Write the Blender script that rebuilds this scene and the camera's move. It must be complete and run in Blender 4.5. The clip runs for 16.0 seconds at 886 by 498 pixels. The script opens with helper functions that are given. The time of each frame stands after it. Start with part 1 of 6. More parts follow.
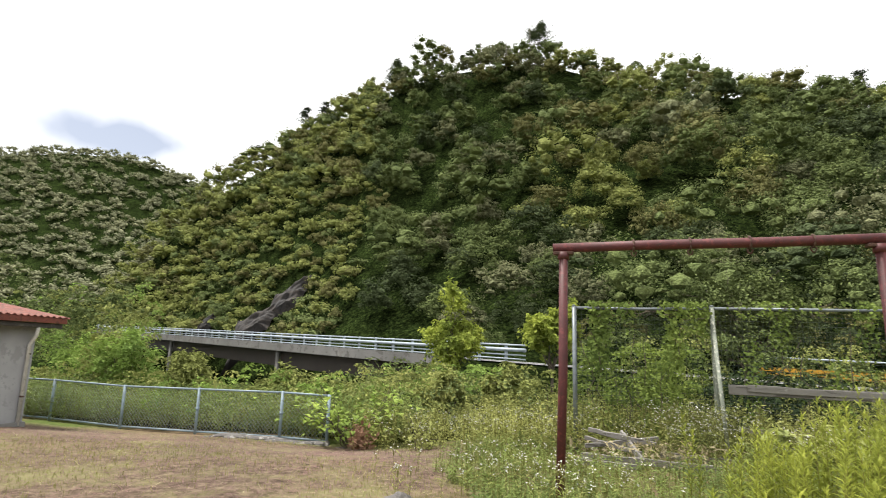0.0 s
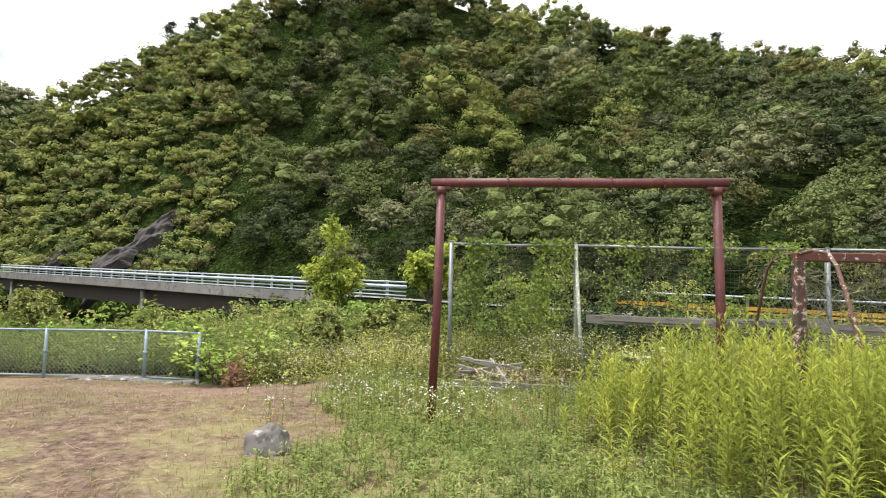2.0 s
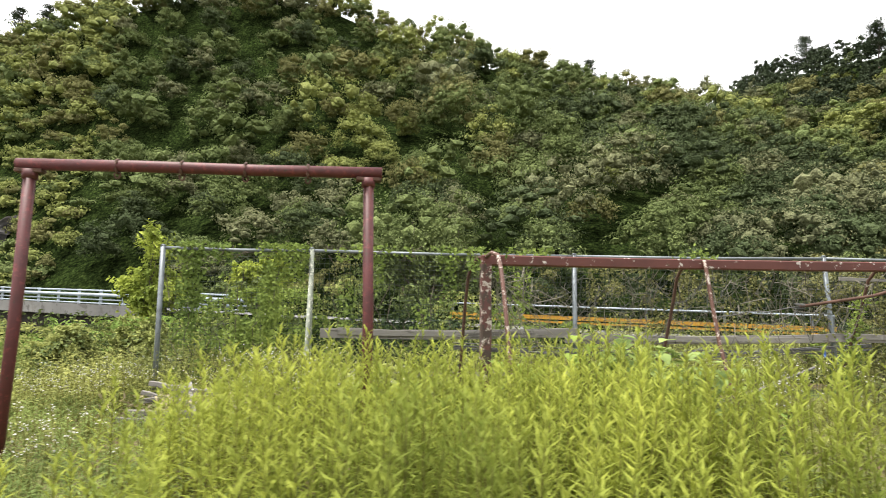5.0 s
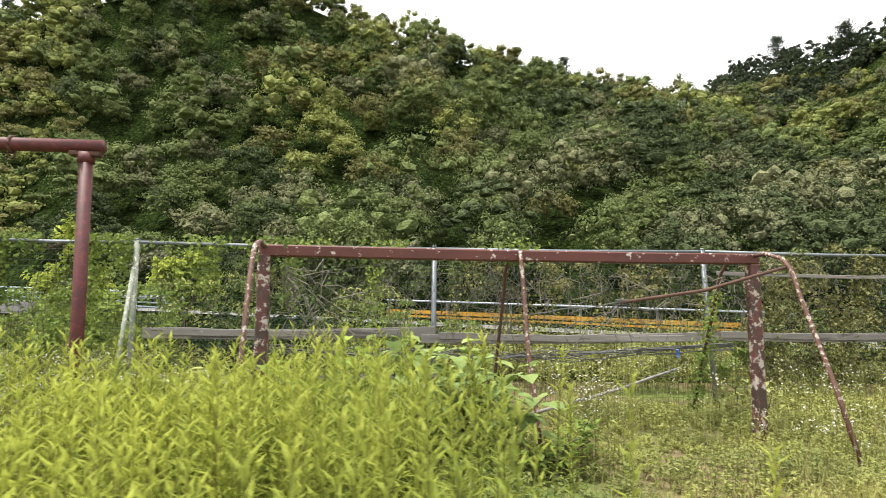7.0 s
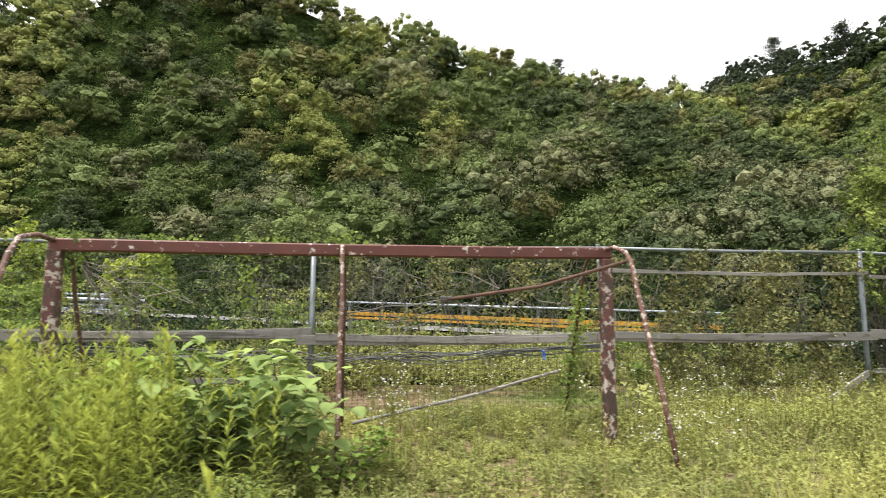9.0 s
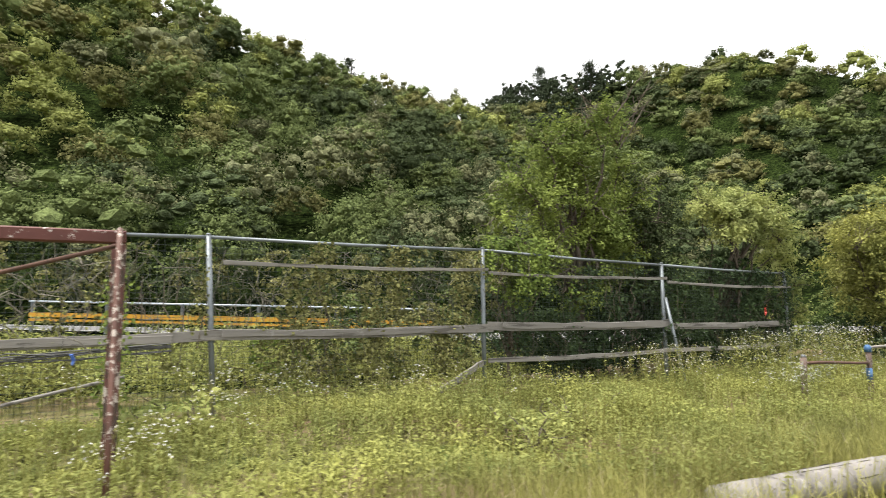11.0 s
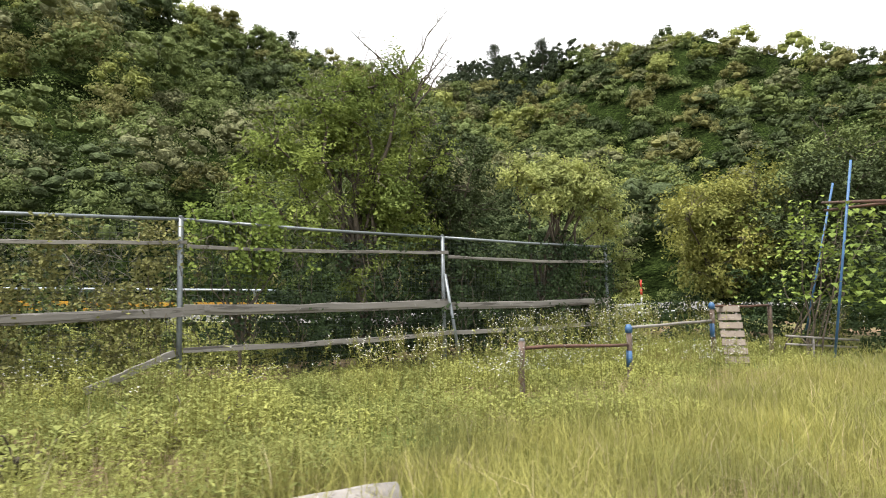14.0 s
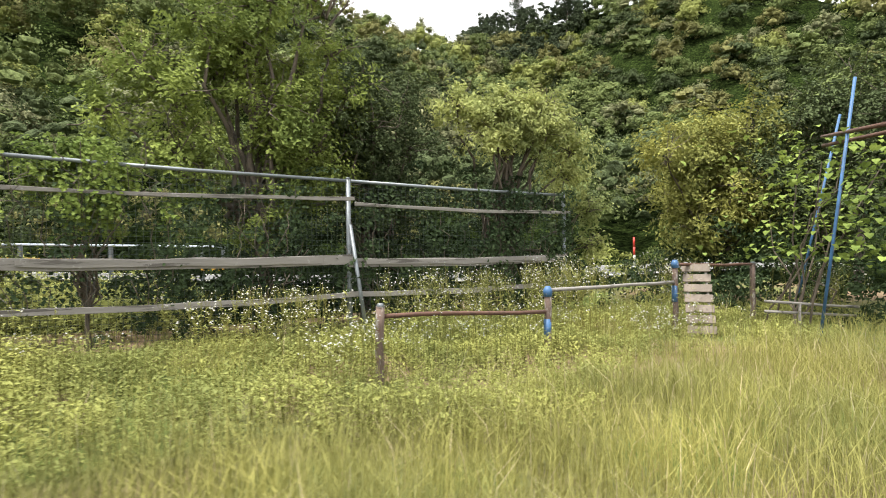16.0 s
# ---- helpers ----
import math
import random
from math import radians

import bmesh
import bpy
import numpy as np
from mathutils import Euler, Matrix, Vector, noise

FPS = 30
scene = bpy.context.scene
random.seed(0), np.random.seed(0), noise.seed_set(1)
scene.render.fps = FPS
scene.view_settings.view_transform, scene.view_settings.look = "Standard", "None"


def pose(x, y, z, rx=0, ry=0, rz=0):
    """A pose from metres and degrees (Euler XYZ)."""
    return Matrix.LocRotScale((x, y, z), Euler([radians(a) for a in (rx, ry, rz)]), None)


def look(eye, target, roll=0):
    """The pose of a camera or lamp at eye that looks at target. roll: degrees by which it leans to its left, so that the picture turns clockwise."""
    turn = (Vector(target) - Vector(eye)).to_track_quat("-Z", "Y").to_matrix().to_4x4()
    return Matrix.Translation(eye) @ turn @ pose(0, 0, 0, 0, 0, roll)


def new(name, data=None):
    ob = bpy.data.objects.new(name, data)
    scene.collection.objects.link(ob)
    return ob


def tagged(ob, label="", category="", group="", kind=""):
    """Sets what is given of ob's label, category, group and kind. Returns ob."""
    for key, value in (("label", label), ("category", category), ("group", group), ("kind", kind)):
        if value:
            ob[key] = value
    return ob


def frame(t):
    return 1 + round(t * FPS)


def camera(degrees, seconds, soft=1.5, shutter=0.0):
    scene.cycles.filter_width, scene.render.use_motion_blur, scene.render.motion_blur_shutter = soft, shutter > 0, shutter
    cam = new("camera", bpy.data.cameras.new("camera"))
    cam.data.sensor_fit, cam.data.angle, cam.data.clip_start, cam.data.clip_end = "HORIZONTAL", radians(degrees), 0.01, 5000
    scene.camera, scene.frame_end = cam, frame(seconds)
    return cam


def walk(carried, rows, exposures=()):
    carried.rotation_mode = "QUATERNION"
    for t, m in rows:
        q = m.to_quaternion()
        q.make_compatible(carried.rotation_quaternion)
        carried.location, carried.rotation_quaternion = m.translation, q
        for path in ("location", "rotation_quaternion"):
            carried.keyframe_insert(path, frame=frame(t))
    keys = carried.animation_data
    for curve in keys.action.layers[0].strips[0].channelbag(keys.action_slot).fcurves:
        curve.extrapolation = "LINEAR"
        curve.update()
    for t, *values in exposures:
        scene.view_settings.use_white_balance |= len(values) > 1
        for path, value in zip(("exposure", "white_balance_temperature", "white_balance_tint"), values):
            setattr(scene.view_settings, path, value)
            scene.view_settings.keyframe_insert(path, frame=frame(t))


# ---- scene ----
cam = camera(76.4, 16.0, 1.0, 0.3)
PATH = [
    (0, (0.26, -1.015, 1.347), (-0.232, 0.887, 1.718), 1.8),
    (0.5, (0.288, -0.994, 1.305), (-0.066, 0.946, 1.634), 1.7),
    (1, (0.265, -0.97, 1.282), (0.044, 1.005, 1.514), 1.8),
    (1.5, (0.25, -0.956, 1.289), (0.11, 1.031, 1.466), 1.7),
    (2, (0.317, -0.969, 1.3), (0.232, 1.022, 1.466), 1.3),
    (2.5, (0.524, -0.891, 1.286), (0.516, 1.103, 1.445), 0.8),
    (3, (0.889, -0.632, 1.289), (0.958, 1.361, 1.446), 0.3),
    (3.5, (1.367, -0.438, 1.274), (1.494, 1.55, 1.455), 0.0),
    (4, (1.894, -0.159, 1.328), (2.068, 1.823, 1.532), -0.1),
    (4.5, (2.414, -0.108, 1.308), (2.644, 1.867, 1.528), 0.3),
    (7, (4.949, 0.366, 1.324), (5.282, 2.327, 1.535), 0.4),
    (7.5, (5.421, 0.355, 1.322), (5.748, 2.316, 1.534), 0.3),
    (8, (5.796, 0.394, 1.349), (6.089, 2.361, 1.56), 0.5),
    (8.5, (6.201, 0.51, 1.339), (6.482, 2.479, 1.546), 0.4),
    (9, (6.693, 0.469, 1.287), (7.017, 2.43, 1.509), 0.2),
    (9.5, (7.256, 0.455, 1.28), (7.722, 2.387, 1.5), -0.1),
    (10, (7.878, 0.474, 1.279), (8.58, 2.335, 1.493), -0.0),
    (12.5, (11.168, -0.277, 1.164), (12.263, 1.381, 1.39), -1.4),
    (13, (11.784, -0.375, 1.174), (12.884, 1.282, 1.386), -1.3),
    (13.5, (12.416, -0.42, 1.194), (13.519, 1.24, 1.365), -1.2),
    (14, (13.048, -0.463, 1.168), (14.147, 1.201, 1.315), -1.2),
    (14.5, (13.662, -0.388, 1.166), (14.756, 1.282, 1.284), -0.9),
    (15, (14.259, -0.341, 1.141), (15.336, 1.341, 1.243), -1.1),
    (15.5, (14.762, -0.163, 1.105), (15.813, 1.539, 1.136), -0.7),
    (16, (15.425, -0.01, 1.041), (16.448, 1.708, 1.05), -1.0),
]
# the camera's own exposure rises as less sky comes into view
EXPOSURE = [(0, 0.8), (1.5, 0.98), (3, 1.1), (9, 1.15), (12.5, 1.0), (14, 1.13), (15, 1.24), (16, 1.3)]
walk(cam, [(t, look(eye, target, roll)) for t, eye, target, roll in PATH], EXPOSURE)

# ---- light ----
world = bpy.data.worlds.new("overcast_sky")
scene.world = world
world.use_nodes = True
wn, wl = world.node_tree.nodes, world.node_tree.links
bg = wn["Background"]
sky = wn.new("ShaderNodeTexSky")
sky.sky_type, sky.sun_disc = "NISHITA", False
sky.sun_elevation, sky.sun_rotation = radians(71), radians(-95)
sky_scale = wn.new("ShaderNodeMix")
sky_scale.data_type, sky_scale.blend_type = "RGBA", "MULTIPLY"
sky_scale.inputs["Factor"].default_value = 1.0
sky_scale.inputs["B"].default_value = (1.25, 1.0, 0.85, 1)
wl.new(sky.outputs["Color"], sky_scale.inputs["A"])
wtc = wn.new("ShaderNodeTexCoord")
cloud_noise = wn.new("ShaderNodeTexNoise")
cloud_noise.inputs["Scale"].default_value, cloud_noise.inputs["Detail"].default_value = 3.2, 5
wl.new(wtc.outputs["Generated"], cloud_noise.inputs["Vector"])
cloud_ramp = wn.new("ShaderNodeValToRGB")
cloud_ramp.color_ramp.elements[0].color = (0.14, 0.14, 0.14, 1)
cloud_ramp.color_ramp.elements[0].position, cloud_ramp.color_ramp.elements[1].position = 0.2, 0.42
# a thin gap in the cloud low in the north-west
gap = wn.new("ShaderNodeVectorMath")
gap.operation = "DISTANCE"
gap.inputs[1].default_value = (-0.656, 0.685, 1.4)
stretch = wn.new("ShaderNodeVectorMath")
stretch.operation = "MULTIPLY"
stretch.inputs[1].default_value = (1, 1, 4.5)
wl.new(wtc.outputs["Generated"], stretch.inputs[0])
wl.new(stretch.outputs["Vector"], gap.inputs[0])
spread = wn.new("ShaderNodeMath")
spread.operation = "MULTIPLY_ADD"
spread.inputs[1].default_value = 1.5
wl.new(gap.outputs["Value"], spread.inputs[0])
wl.new(cloud_noise.outputs["Fac"], spread.inputs[2])
less = wn.new("ShaderNodeMath")
less.operation = "SUBTRACT"
less.inputs[1].default_value = 0.41
wl.new(spread.outputs["Value"], less.inputs[0])
wl.new(less.outputs["Value"], cloud_ramp.inputs["Fac"])
cloud_mix = wn.new("ShaderNodeMix")
cloud_mix.data_type = "RGBA"
cloud_mix.inputs["B"].default_value = (8.8, 8.8, 8.75, 1)
wl.new(cloud_ramp.outputs["Color"], cloud_mix.inputs["Factor"])
wl.new(sky_scale.outputs["Result"], cloud_mix.inputs["A"])
wl.new(cloud_mix.outputs["Result"], bg.inputs["Color"])
bg.inputs["Strength"].default_value = 0.1

sun_data = bpy.data.lights.new("sun", "SUN")
sun_data.energy, sun_data.angle, sun_data.color = 3.5, radians(10), (1.0, 0.96, 0.88)
sun = new("sun", sun_data)
sun.matrix_world = look((-30, -3, 88), (0, 0, 0))

# ---- materials ----


def node_material(name, rough=0.7, metal=0.0):
    m = bpy.data.materials.new(name)
    m.use_nodes = True
    b = m.node_tree.nodes["Principled BSDF"]
    b.inputs["Roughness"].default_value, b.inputs["Metallic"].default_value = rough, metal
    return m, m.node_tree.nodes, m.node_tree.links, b


def ramp(nodes, stops):
    r = nodes.new("ShaderNodeValToRGB")
    while len(r.color_ramp.elements) < len(stops):
        r.color_ramp.elements.new(0.5)
    for e, (p, c) in zip(r.color_ramp.elements, stops):
        e.position, e.color = p, (*c, 1)
    return r


def noise_tex(nodes, links, scale, detail=5.0, rough=0.6, source="Object", stretch=None):
    tc = nodes.new("ShaderNodeTexCoord")
    n = nodes.new("ShaderNodeTexNoise")
    n.inputs["Scale"].default_value, n.inputs["Detail"].default_value, n.inputs["Roughness"].default_value = scale, detail, rough
    if stretch:
        mp = nodes.new("ShaderNodeMapping")
        mp.inputs["Scale"].default_value = stretch
        links.new(tc.outputs[source], mp.inputs["Vector"])
        links.new(mp.outputs["Vector"], n.inputs["Vector"])
    else:
        links.new(tc.outputs[source], n.inputs["Vector"])
    return n


def mixed(nodes, links, fac, a, b, blend="MIX"):
    m = nodes.new("ShaderNodeMix")
    m.data_type, m.blend_type = "RGBA", blend
    if isinstance(fac, float):
        m.inputs["Factor"].default_value = fac
    else:
        links.new(fac, m.inputs["Factor"])
    for key, v in (("A", a), ("B", b)):
        if isinstance(v, tuple):
            m.inputs[key].default_value = (*v, 1)
        else:
            links.new(v, m.inputs[key])
    return m.outputs["Result"]


def bump(nodes, links, bsdf, height, strength=0.4, distance=0.02):
    b = nodes.new("ShaderNodeBump")
    b.inputs["Strength"].default_value, b.inputs["Distance"].default_value = strength, distance
    links.new(height, b.inputs["Height"])
    links.new(b.outputs["Normal"], bsdf.inputs["Normal"])


def leaf_material(name, dark, light, see_through=0.3, rough=0.7, patch=0.25, grain=0.0, warm=(1.22, 1.02, 1.3)):
    """Foliage: each leaf takes its own tone between dark and light, with slow patches over metres."""
    m, n, l, b = node_material(name, rough)
    geo = n.new("ShaderNodeNewGeometry")
    if grain:
        warm = (1.36, 1.1, 1.2)
    mid = tuple(w * (p + q) / 2 for p, q, w in zip(dark, light, warm))
    even = 0.78 if grain else 0.55
    dark = tuple((1 - even) * w * p + even * m for p, m, w in zip(dark, mid, warm))
    light = tuple((1 - even) * w * p + even * m for p, m, w in zip(light, mid, warm))
    r = ramp(n, [(0.0, dark), (0.55, mid), (1.0, light)])
    l.new(geo.outputs["Random Per Island"], r.inputs["Fac"])
    slow = noise_tex(n, l, patch, 3.0)
    tone = ramp(n, [(0.3, (0.82, 0.84, 0.84)), (0.7, (1.14, 1.12, 1.08))] if grain else [(0.3, (0.58, 0.64, 0.66)), (0.7, (1.38, 1.32, 1.2))])
    l.new(slow.outputs["Fac"], tone.inputs["Fac"])
    col = mixed(n, l, 1.0, r.outputs["Color"], tone.outputs["Color"], "MULTIPLY")
    if grain:
        fine = noise_tex(n, l, grain, 3.0, 0.7)
        speck = ramp(n, [(0.34, (0.7, 0.72, 0.72)), (0.5, (0.98, 0.98, 0.98)), (0.68, (1.24, 1.24, 1.2))])
        l.new(fine.outputs["Fac"], speck.inputs["Fac"])
        col = mixed(n, l, 1.0, col, speck.outputs["Color"], "MULTIPLY")
        bump(n, l, b, fine.outputs["Fac"], 0.8, 0.5)
    l.new(col, b.inputs["Base Color"])
    b.inputs["Specular IOR Level"].default_value = 0.06
    tr = n.new("ShaderNodeBsdfTranslucent")
    l.new(col, tr.inputs["Color"])
    mx = n.new("ShaderNodeMixShader")
    mx.inputs["Fac"].default_value = see_through
    l.new(b.outputs["BSDF"], mx.inputs[1])
    l.new(tr.outputs["BSDF"], mx.inputs[2])
    l.new(mx.outputs["Shader"], n["Material Output"].inputs["Surface"])
    return m


def worn_material(name, base, spots, scale, cut, rough=0.6, metal=0.0, second=None, second_cut=0.62, stretch=None, relief=0.3):
    """Paint or metal with worn spots of another colour, and a second kind of spot."""
    m, n, l, b = node_material(name, rough, metal)
    fine = noise_tex(n, l, scale, 7.0, 0.65, stretch=stretch)
    coarse = noise_tex(n, l, scale * 0.23, 3.0, stretch=stretch)
    grain = ramp(n, [(0.25, tuple(c * 0.72 for c in base)), (0.75, tuple(min(1, c * 1.25) for c in base))])
    l.new(coarse.outputs["Fac"], grain.inputs["Fac"])
    mask = ramp(n, [(cut, (0, 0, 0)), (cut + 0.04, (1, 1, 1))])
    l.new(fine.outputs["Fac"], mask.inputs["Fac"])
    col = mixed(n, l, mask.outputs["Color"], grain.outputs["Color"], spots)
    if second:
        other = noise_tex(n, l, scale * 0.55, 6.0, 0.7, source="Object", stretch=(1.3, 0.9, 1.1))
        mask2 = ramp(n, [(second_cut, (0, 0, 0)), (second_cut + 0.05, (1, 1, 1))])
        l.new(other.outputs["Fac"], mask2.inputs["Fac"])
        col = mixed(n, l, mask2.outputs["Color"], col, second)
    l.new(col, b.inputs["Base Color"])
    bump(n, l, b, fine.outputs["Fac"], relief, 0.01)
    return m


LEAF_MID = leaf_material("leaf_mid_green", (0.06, 0.105, 0.036), (0.17, 0.25, 0.085), 0.09, grain=4.5)
LEAF_DARK = leaf_material("leaf_dark_green", (0.028, 0.052, 0.022), (0.088, 0.135, 0.056), 0.08, grain=4.5)
LEAF_YELLOW = leaf_material("leaf_yellow_green", (0.12, 0.18, 0.05), (0.3, 0.39, 0.12), 0.12, grain=4.5)
LEAF_GREY = leaf_material("leaf_grey_green", (0.085, 0.115, 0.055), (0.2, 0.255, 0.125), 0.09, grain=4.5)
LEAF_OLIVE = leaf_material("leaf_olive", (0.095, 0.12, 0.042), (0.2, 0.24, 0.09), 0.1, grain=4.5)
LEAF_CEDAR = leaf_material("leaf_cedar", (0.02, 0.038, 0.02), (0.055, 0.085, 0.042), 0.1, grain=3.0)
# paler, greyer green: distance haze is mixed into this leaf colour
LEAF_FAR = leaf_material("leaf_far_haze_tint", (0.13, 0.175, 0.1), (0.235, 0.29, 0.16), 0.14, patch=0.05, grain=1.2)
# near-black green: the deep shade inside thickets is put into the leaf colour
LEAF_SHADE = leaf_material("leaf_painted_shade", (0.012, 0.025, 0.01), (0.045, 0.08, 0.028), 0.08, patch=0.9)
LEAF_BRIGHT = leaf_material("leaf_bright_green", (0.12, 0.2, 0.04), (0.28, 0.4, 0.1), 0.3, patch=0.8, warm=(1.05, 1, 1.1))
LEAF_VINE = leaf_material("leaf_vine", (0.08, 0.135, 0.026), (0.24, 0.33, 0.07), 0.25, patch=0.9, warm=(1.1, 1, 1.25))
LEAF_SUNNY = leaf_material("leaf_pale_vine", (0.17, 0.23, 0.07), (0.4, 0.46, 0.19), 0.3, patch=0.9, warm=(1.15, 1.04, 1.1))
LEAF_WEED = leaf_material("leaf_goldenrod", (0.16, 0.22, 0.035), (0.33, 0.41, 0.075), 0.42, patch=0.9, warm=(1.16, 1.02, 1.15))
LEAF_HERB = leaf_material("leaf_low_herb", (0.175, 0.22, 0.058), (0.33, 0.38, 0.11), 0.35, patch=0.8, warm=(1.16, 1.04, 1.3))
LEAF_CROWN = leaf_material("leaf_olive_crown", (0.09, 0.125, 0.03), (0.23, 0.29, 0.068), 0.25, patch=0.9, warm=(1.06, 1.03, 1.2))
LEAF_YOUNG = leaf_material("leaf_young_yellow", (0.19, 0.27, 0.05), (0.4, 0.5, 0.11), 0.3, patch=0.8, warm=(1.12, 1.0, 1.0))
LEAF_FRESH = leaf_material("leaf_fresh_broad", (0.16, 0.25, 0.05), (0.32, 0.44, 0.1), 0.35, patch=1.1, warm=(1.08, 1.0, 1.1))
LEAF_FERN = leaf_material("leaf_ferny_herb", (0.125, 0.18, 0.05), (0.27, 0.34, 0.1), 0.4, patch=1.0, warm=(1.06, 1.03, 1.2))
LEAF_BROAD = leaf_material("leaf_broad", (0.17, 0.25, 0.075), (0.34, 0.45, 0.155), 0.4, patch=1.1, warm=(1.1, 1.02, 1.1))
GRASS = leaf_material("grass_blades", (0.145, 0.175, 0.05), (0.285, 0.315, 0.1), 0.35, patch=0.7, warm=(1.18, 1.02, 1.15))
GRASS_DRY = leaf_material("grass_dry", (0.25, 0.225, 0.13), (0.46, 0.42, 0.27), 0.2, patch=0.7, warm=(1.05, 1.0, 1.05))
HAY = leaf_material("cut_hay", (0.09, 0.065, 0.05), (0.22, 0.165, 0.125), 0.1, patch=0.6)
DEAD_LEAF = leaf_material("dead_leaf", (0.14, 0.1, 0.055), (0.3, 0.22, 0.13), 0.15)
PETAL = leaf_material("white_petal", (0.4, 0.4, 0.38), (0.62, 0.62, 0.6), 0.2, warm=(1.0, 1.0, 1.0))
LEAF_WILLOW = leaf_material("leaf_willow_shrub", (0.11, 0.145, 0.035), (0.29, 0.33, 0.09), 0.2, patch=0.9, warm=(1.15, 1, 1.2))
STEM = leaf_material("green_stem", (0.10, 0.13, 0.03), (0.2, 0.22, 0.06), 0.1)
BARK = worn_material("bark", (0.10, 0.08, 0.06), (0.05, 0.04, 0.03), 9.0, 0.52, 0.9, stretch=(1, 1, 0.3), relief=0.8)
BARK_PALE = worn_material("pale_dead_wood", (0.17, 0.155, 0.125), (0.09, 0.08, 0.065), 14.0, 0.55, 0.9, stretch=(1, 1, 0.3), relief=0.6)
RED_PIPE = worn_material("dark_red_pipe_paint", (0.08, 0.016, 0.017), (0.05, 0.022, 0.015), 26.0, 0.6, 0.6, second=(0.13, 0.026, 0.026), second_cut=0.55, relief=0.25)
GOAL_BAR = worn_material("red_brown_bar_paint", (0.095, 0.026, 0.02), (0.5, 0.45, 0.42), 13.0, 0.605, 0.65, second=(0.08, 0.035, 0.02), second_cut=0.66, relief=0.4)
GOAL_POST = worn_material("peeled_post_paint", (0.1, 0.035, 0.03), (0.42, 0.37, 0.33), 13.0, 0.53, 0.7, second=(0.05, 0.03, 0.022), second_cut=0.5, relief=0.7)
GOAL_STAY = worn_material("peeled_pipe_paint", (0.095, 0.04, 0.028), (0.38, 0.33, 0.29), 24.0, 0.55, 0.65, second=(0.1, 0.045, 0.03), second_cut=0.57, relief=0.5)
RUST = worn_material("rust", (0.085, 0.042, 0.028), (0.05, 0.028, 0.02), 35.0, 0.55, 0.85, relief=0.5)
GALVANISED = worn_material("galvanised_steel", (0.16, 0.18, 0.195), (0.11, 0.12, 0.125), 20.0, 0.6, 0.45, 0.35, second=(0.3, 0.25, 0.2), second_cut=0.7)
FENCE_PAINT = worn_material("blue_grey_fence_paint", (0.2, 0.26, 0.3), (0.28, 0.3, 0.31), 24.0, 0.6, 0.5, 0.1, second=(0.2, 0.15, 0.11), second_cut=0.7)
LICHEN_POST = worn_material("lichen_covered_post", (0.2, 0.22, 0.18), (0.42, 0.42, 0.35), 22.0, 0.55, 0.85, relief=0.6)
WIRE = worn_material("green_wire", (0.022, 0.035, 0.028), (0.05, 0.06, 0.05), 8.0, 0.6, 0.6)
CHAIN = worn_material("galvanised_wire", (0.26, 0.28, 0.29), (0.16, 0.16, 0.16), 8.0, 0.6, 0.5, 0.3)
OLD_WOOD = worn_material("weathered_grey_wood", (0.2, 0.187, 0.172), (0.09, 0.082, 0.074), 16.0, 0.56, 0.9, stretch=(0.08, 1, 1), second=(0.25, 0.24, 0.23), second_cut=0.6, relief=0.7)
LOG_WOOD = worn_material("split_grey_log", (0.2, 0.185, 0.175), (0.07, 0.062, 0.058), 22.0, 0.6, 0.9, stretch=(1, 1, 0.06), second=(0.28, 0.265, 0.255), second_cut=0.58, relief=0.9)
SLAT_WOOD = worn_material("pale_slat_wood", (0.18, 0.15, 0.125), (0.13, 0.11, 0.09), 20.0, 0.58, 0.9, stretch=(0.1, 1, 1), relief=0.6)
STAKE = worn_material("weathered_stake", (0.12, 0.085, 0.07), (0.26, 0.24, 0.22), 24.0, 0.56, 0.9, stretch=(1, 1, 0.25), second=(0.11, 0.06, 0.045), second_cut=0.58, relief=0.7)
BLUE = worn_material("flaking_blue_paint", (0.036, 0.105, 0.23), (0.2, 0.22, 0.24), 26.0, 0.63, 0.55, second=(0.2, 0.12, 0.09), second_cut=0.68)
CONCRETE = worn_material("stained_concrete", (0.18, 0.175, 0.168), (0.12, 0.112, 0.105), 1.6, 0.55, 0.9, second=(0.17, 0.16, 0.145), second_cut=0.6, relief=0.3)
GIRDER = worn_material("brown_girder_paint", (0.032, 0.024, 0.022), (0.055, 0.032, 0.024), 2.0, 0.6, 0.7)
RAIL_PAINT = worn_material("pale_blue_rail_paint", (0.36, 0.41, 0.47), (0.26, 0.3, 0.34), 4.0, 0.62, 0.45)
YELLOW = worn_material("yellow_barrier_paint", (0.5, 0.26, 0.02), (0.3, 0.15, 0.03), 5.0, 0.66, 0.5)
WHITE_PAINT = worn_material("white_road_paint", (0.75, 0.75, 0.72), (0.5, 0.5, 0.48), 9.0, 0.62, 0.6)
RED_PAINT = worn_material("red_band_paint", (0.5, 0.04, 0.025), (0.3, 0.05, 0.04), 9.0, 0.66, 0.5)
ASPHALT = worn_material("worn_asphalt", (0.12, 0.12, 0.12), (0.2, 0.2, 0.195), 14.0, 0.58, 0.9, second=(0.09, 0.09, 0.09), second_cut=0.58, relief=0.4)
BOARD = worn_material("fibre_cement_wall", (0.33, 0.33, 0.34), (0.28, 0.28, 0.285), 3.5, 0.56, 0.85, second=(0.22, 0.21, 0.205), second_cut=0.64)
ROOF_RUST = worn_material("rusty_red_roof_sheet", (0.17, 0.05, 0.035), (0.1, 0.035, 0.025), 9.0, 0.54, 0.75, second=(0.26, 0.13, 0.09), second_cut=0.62)
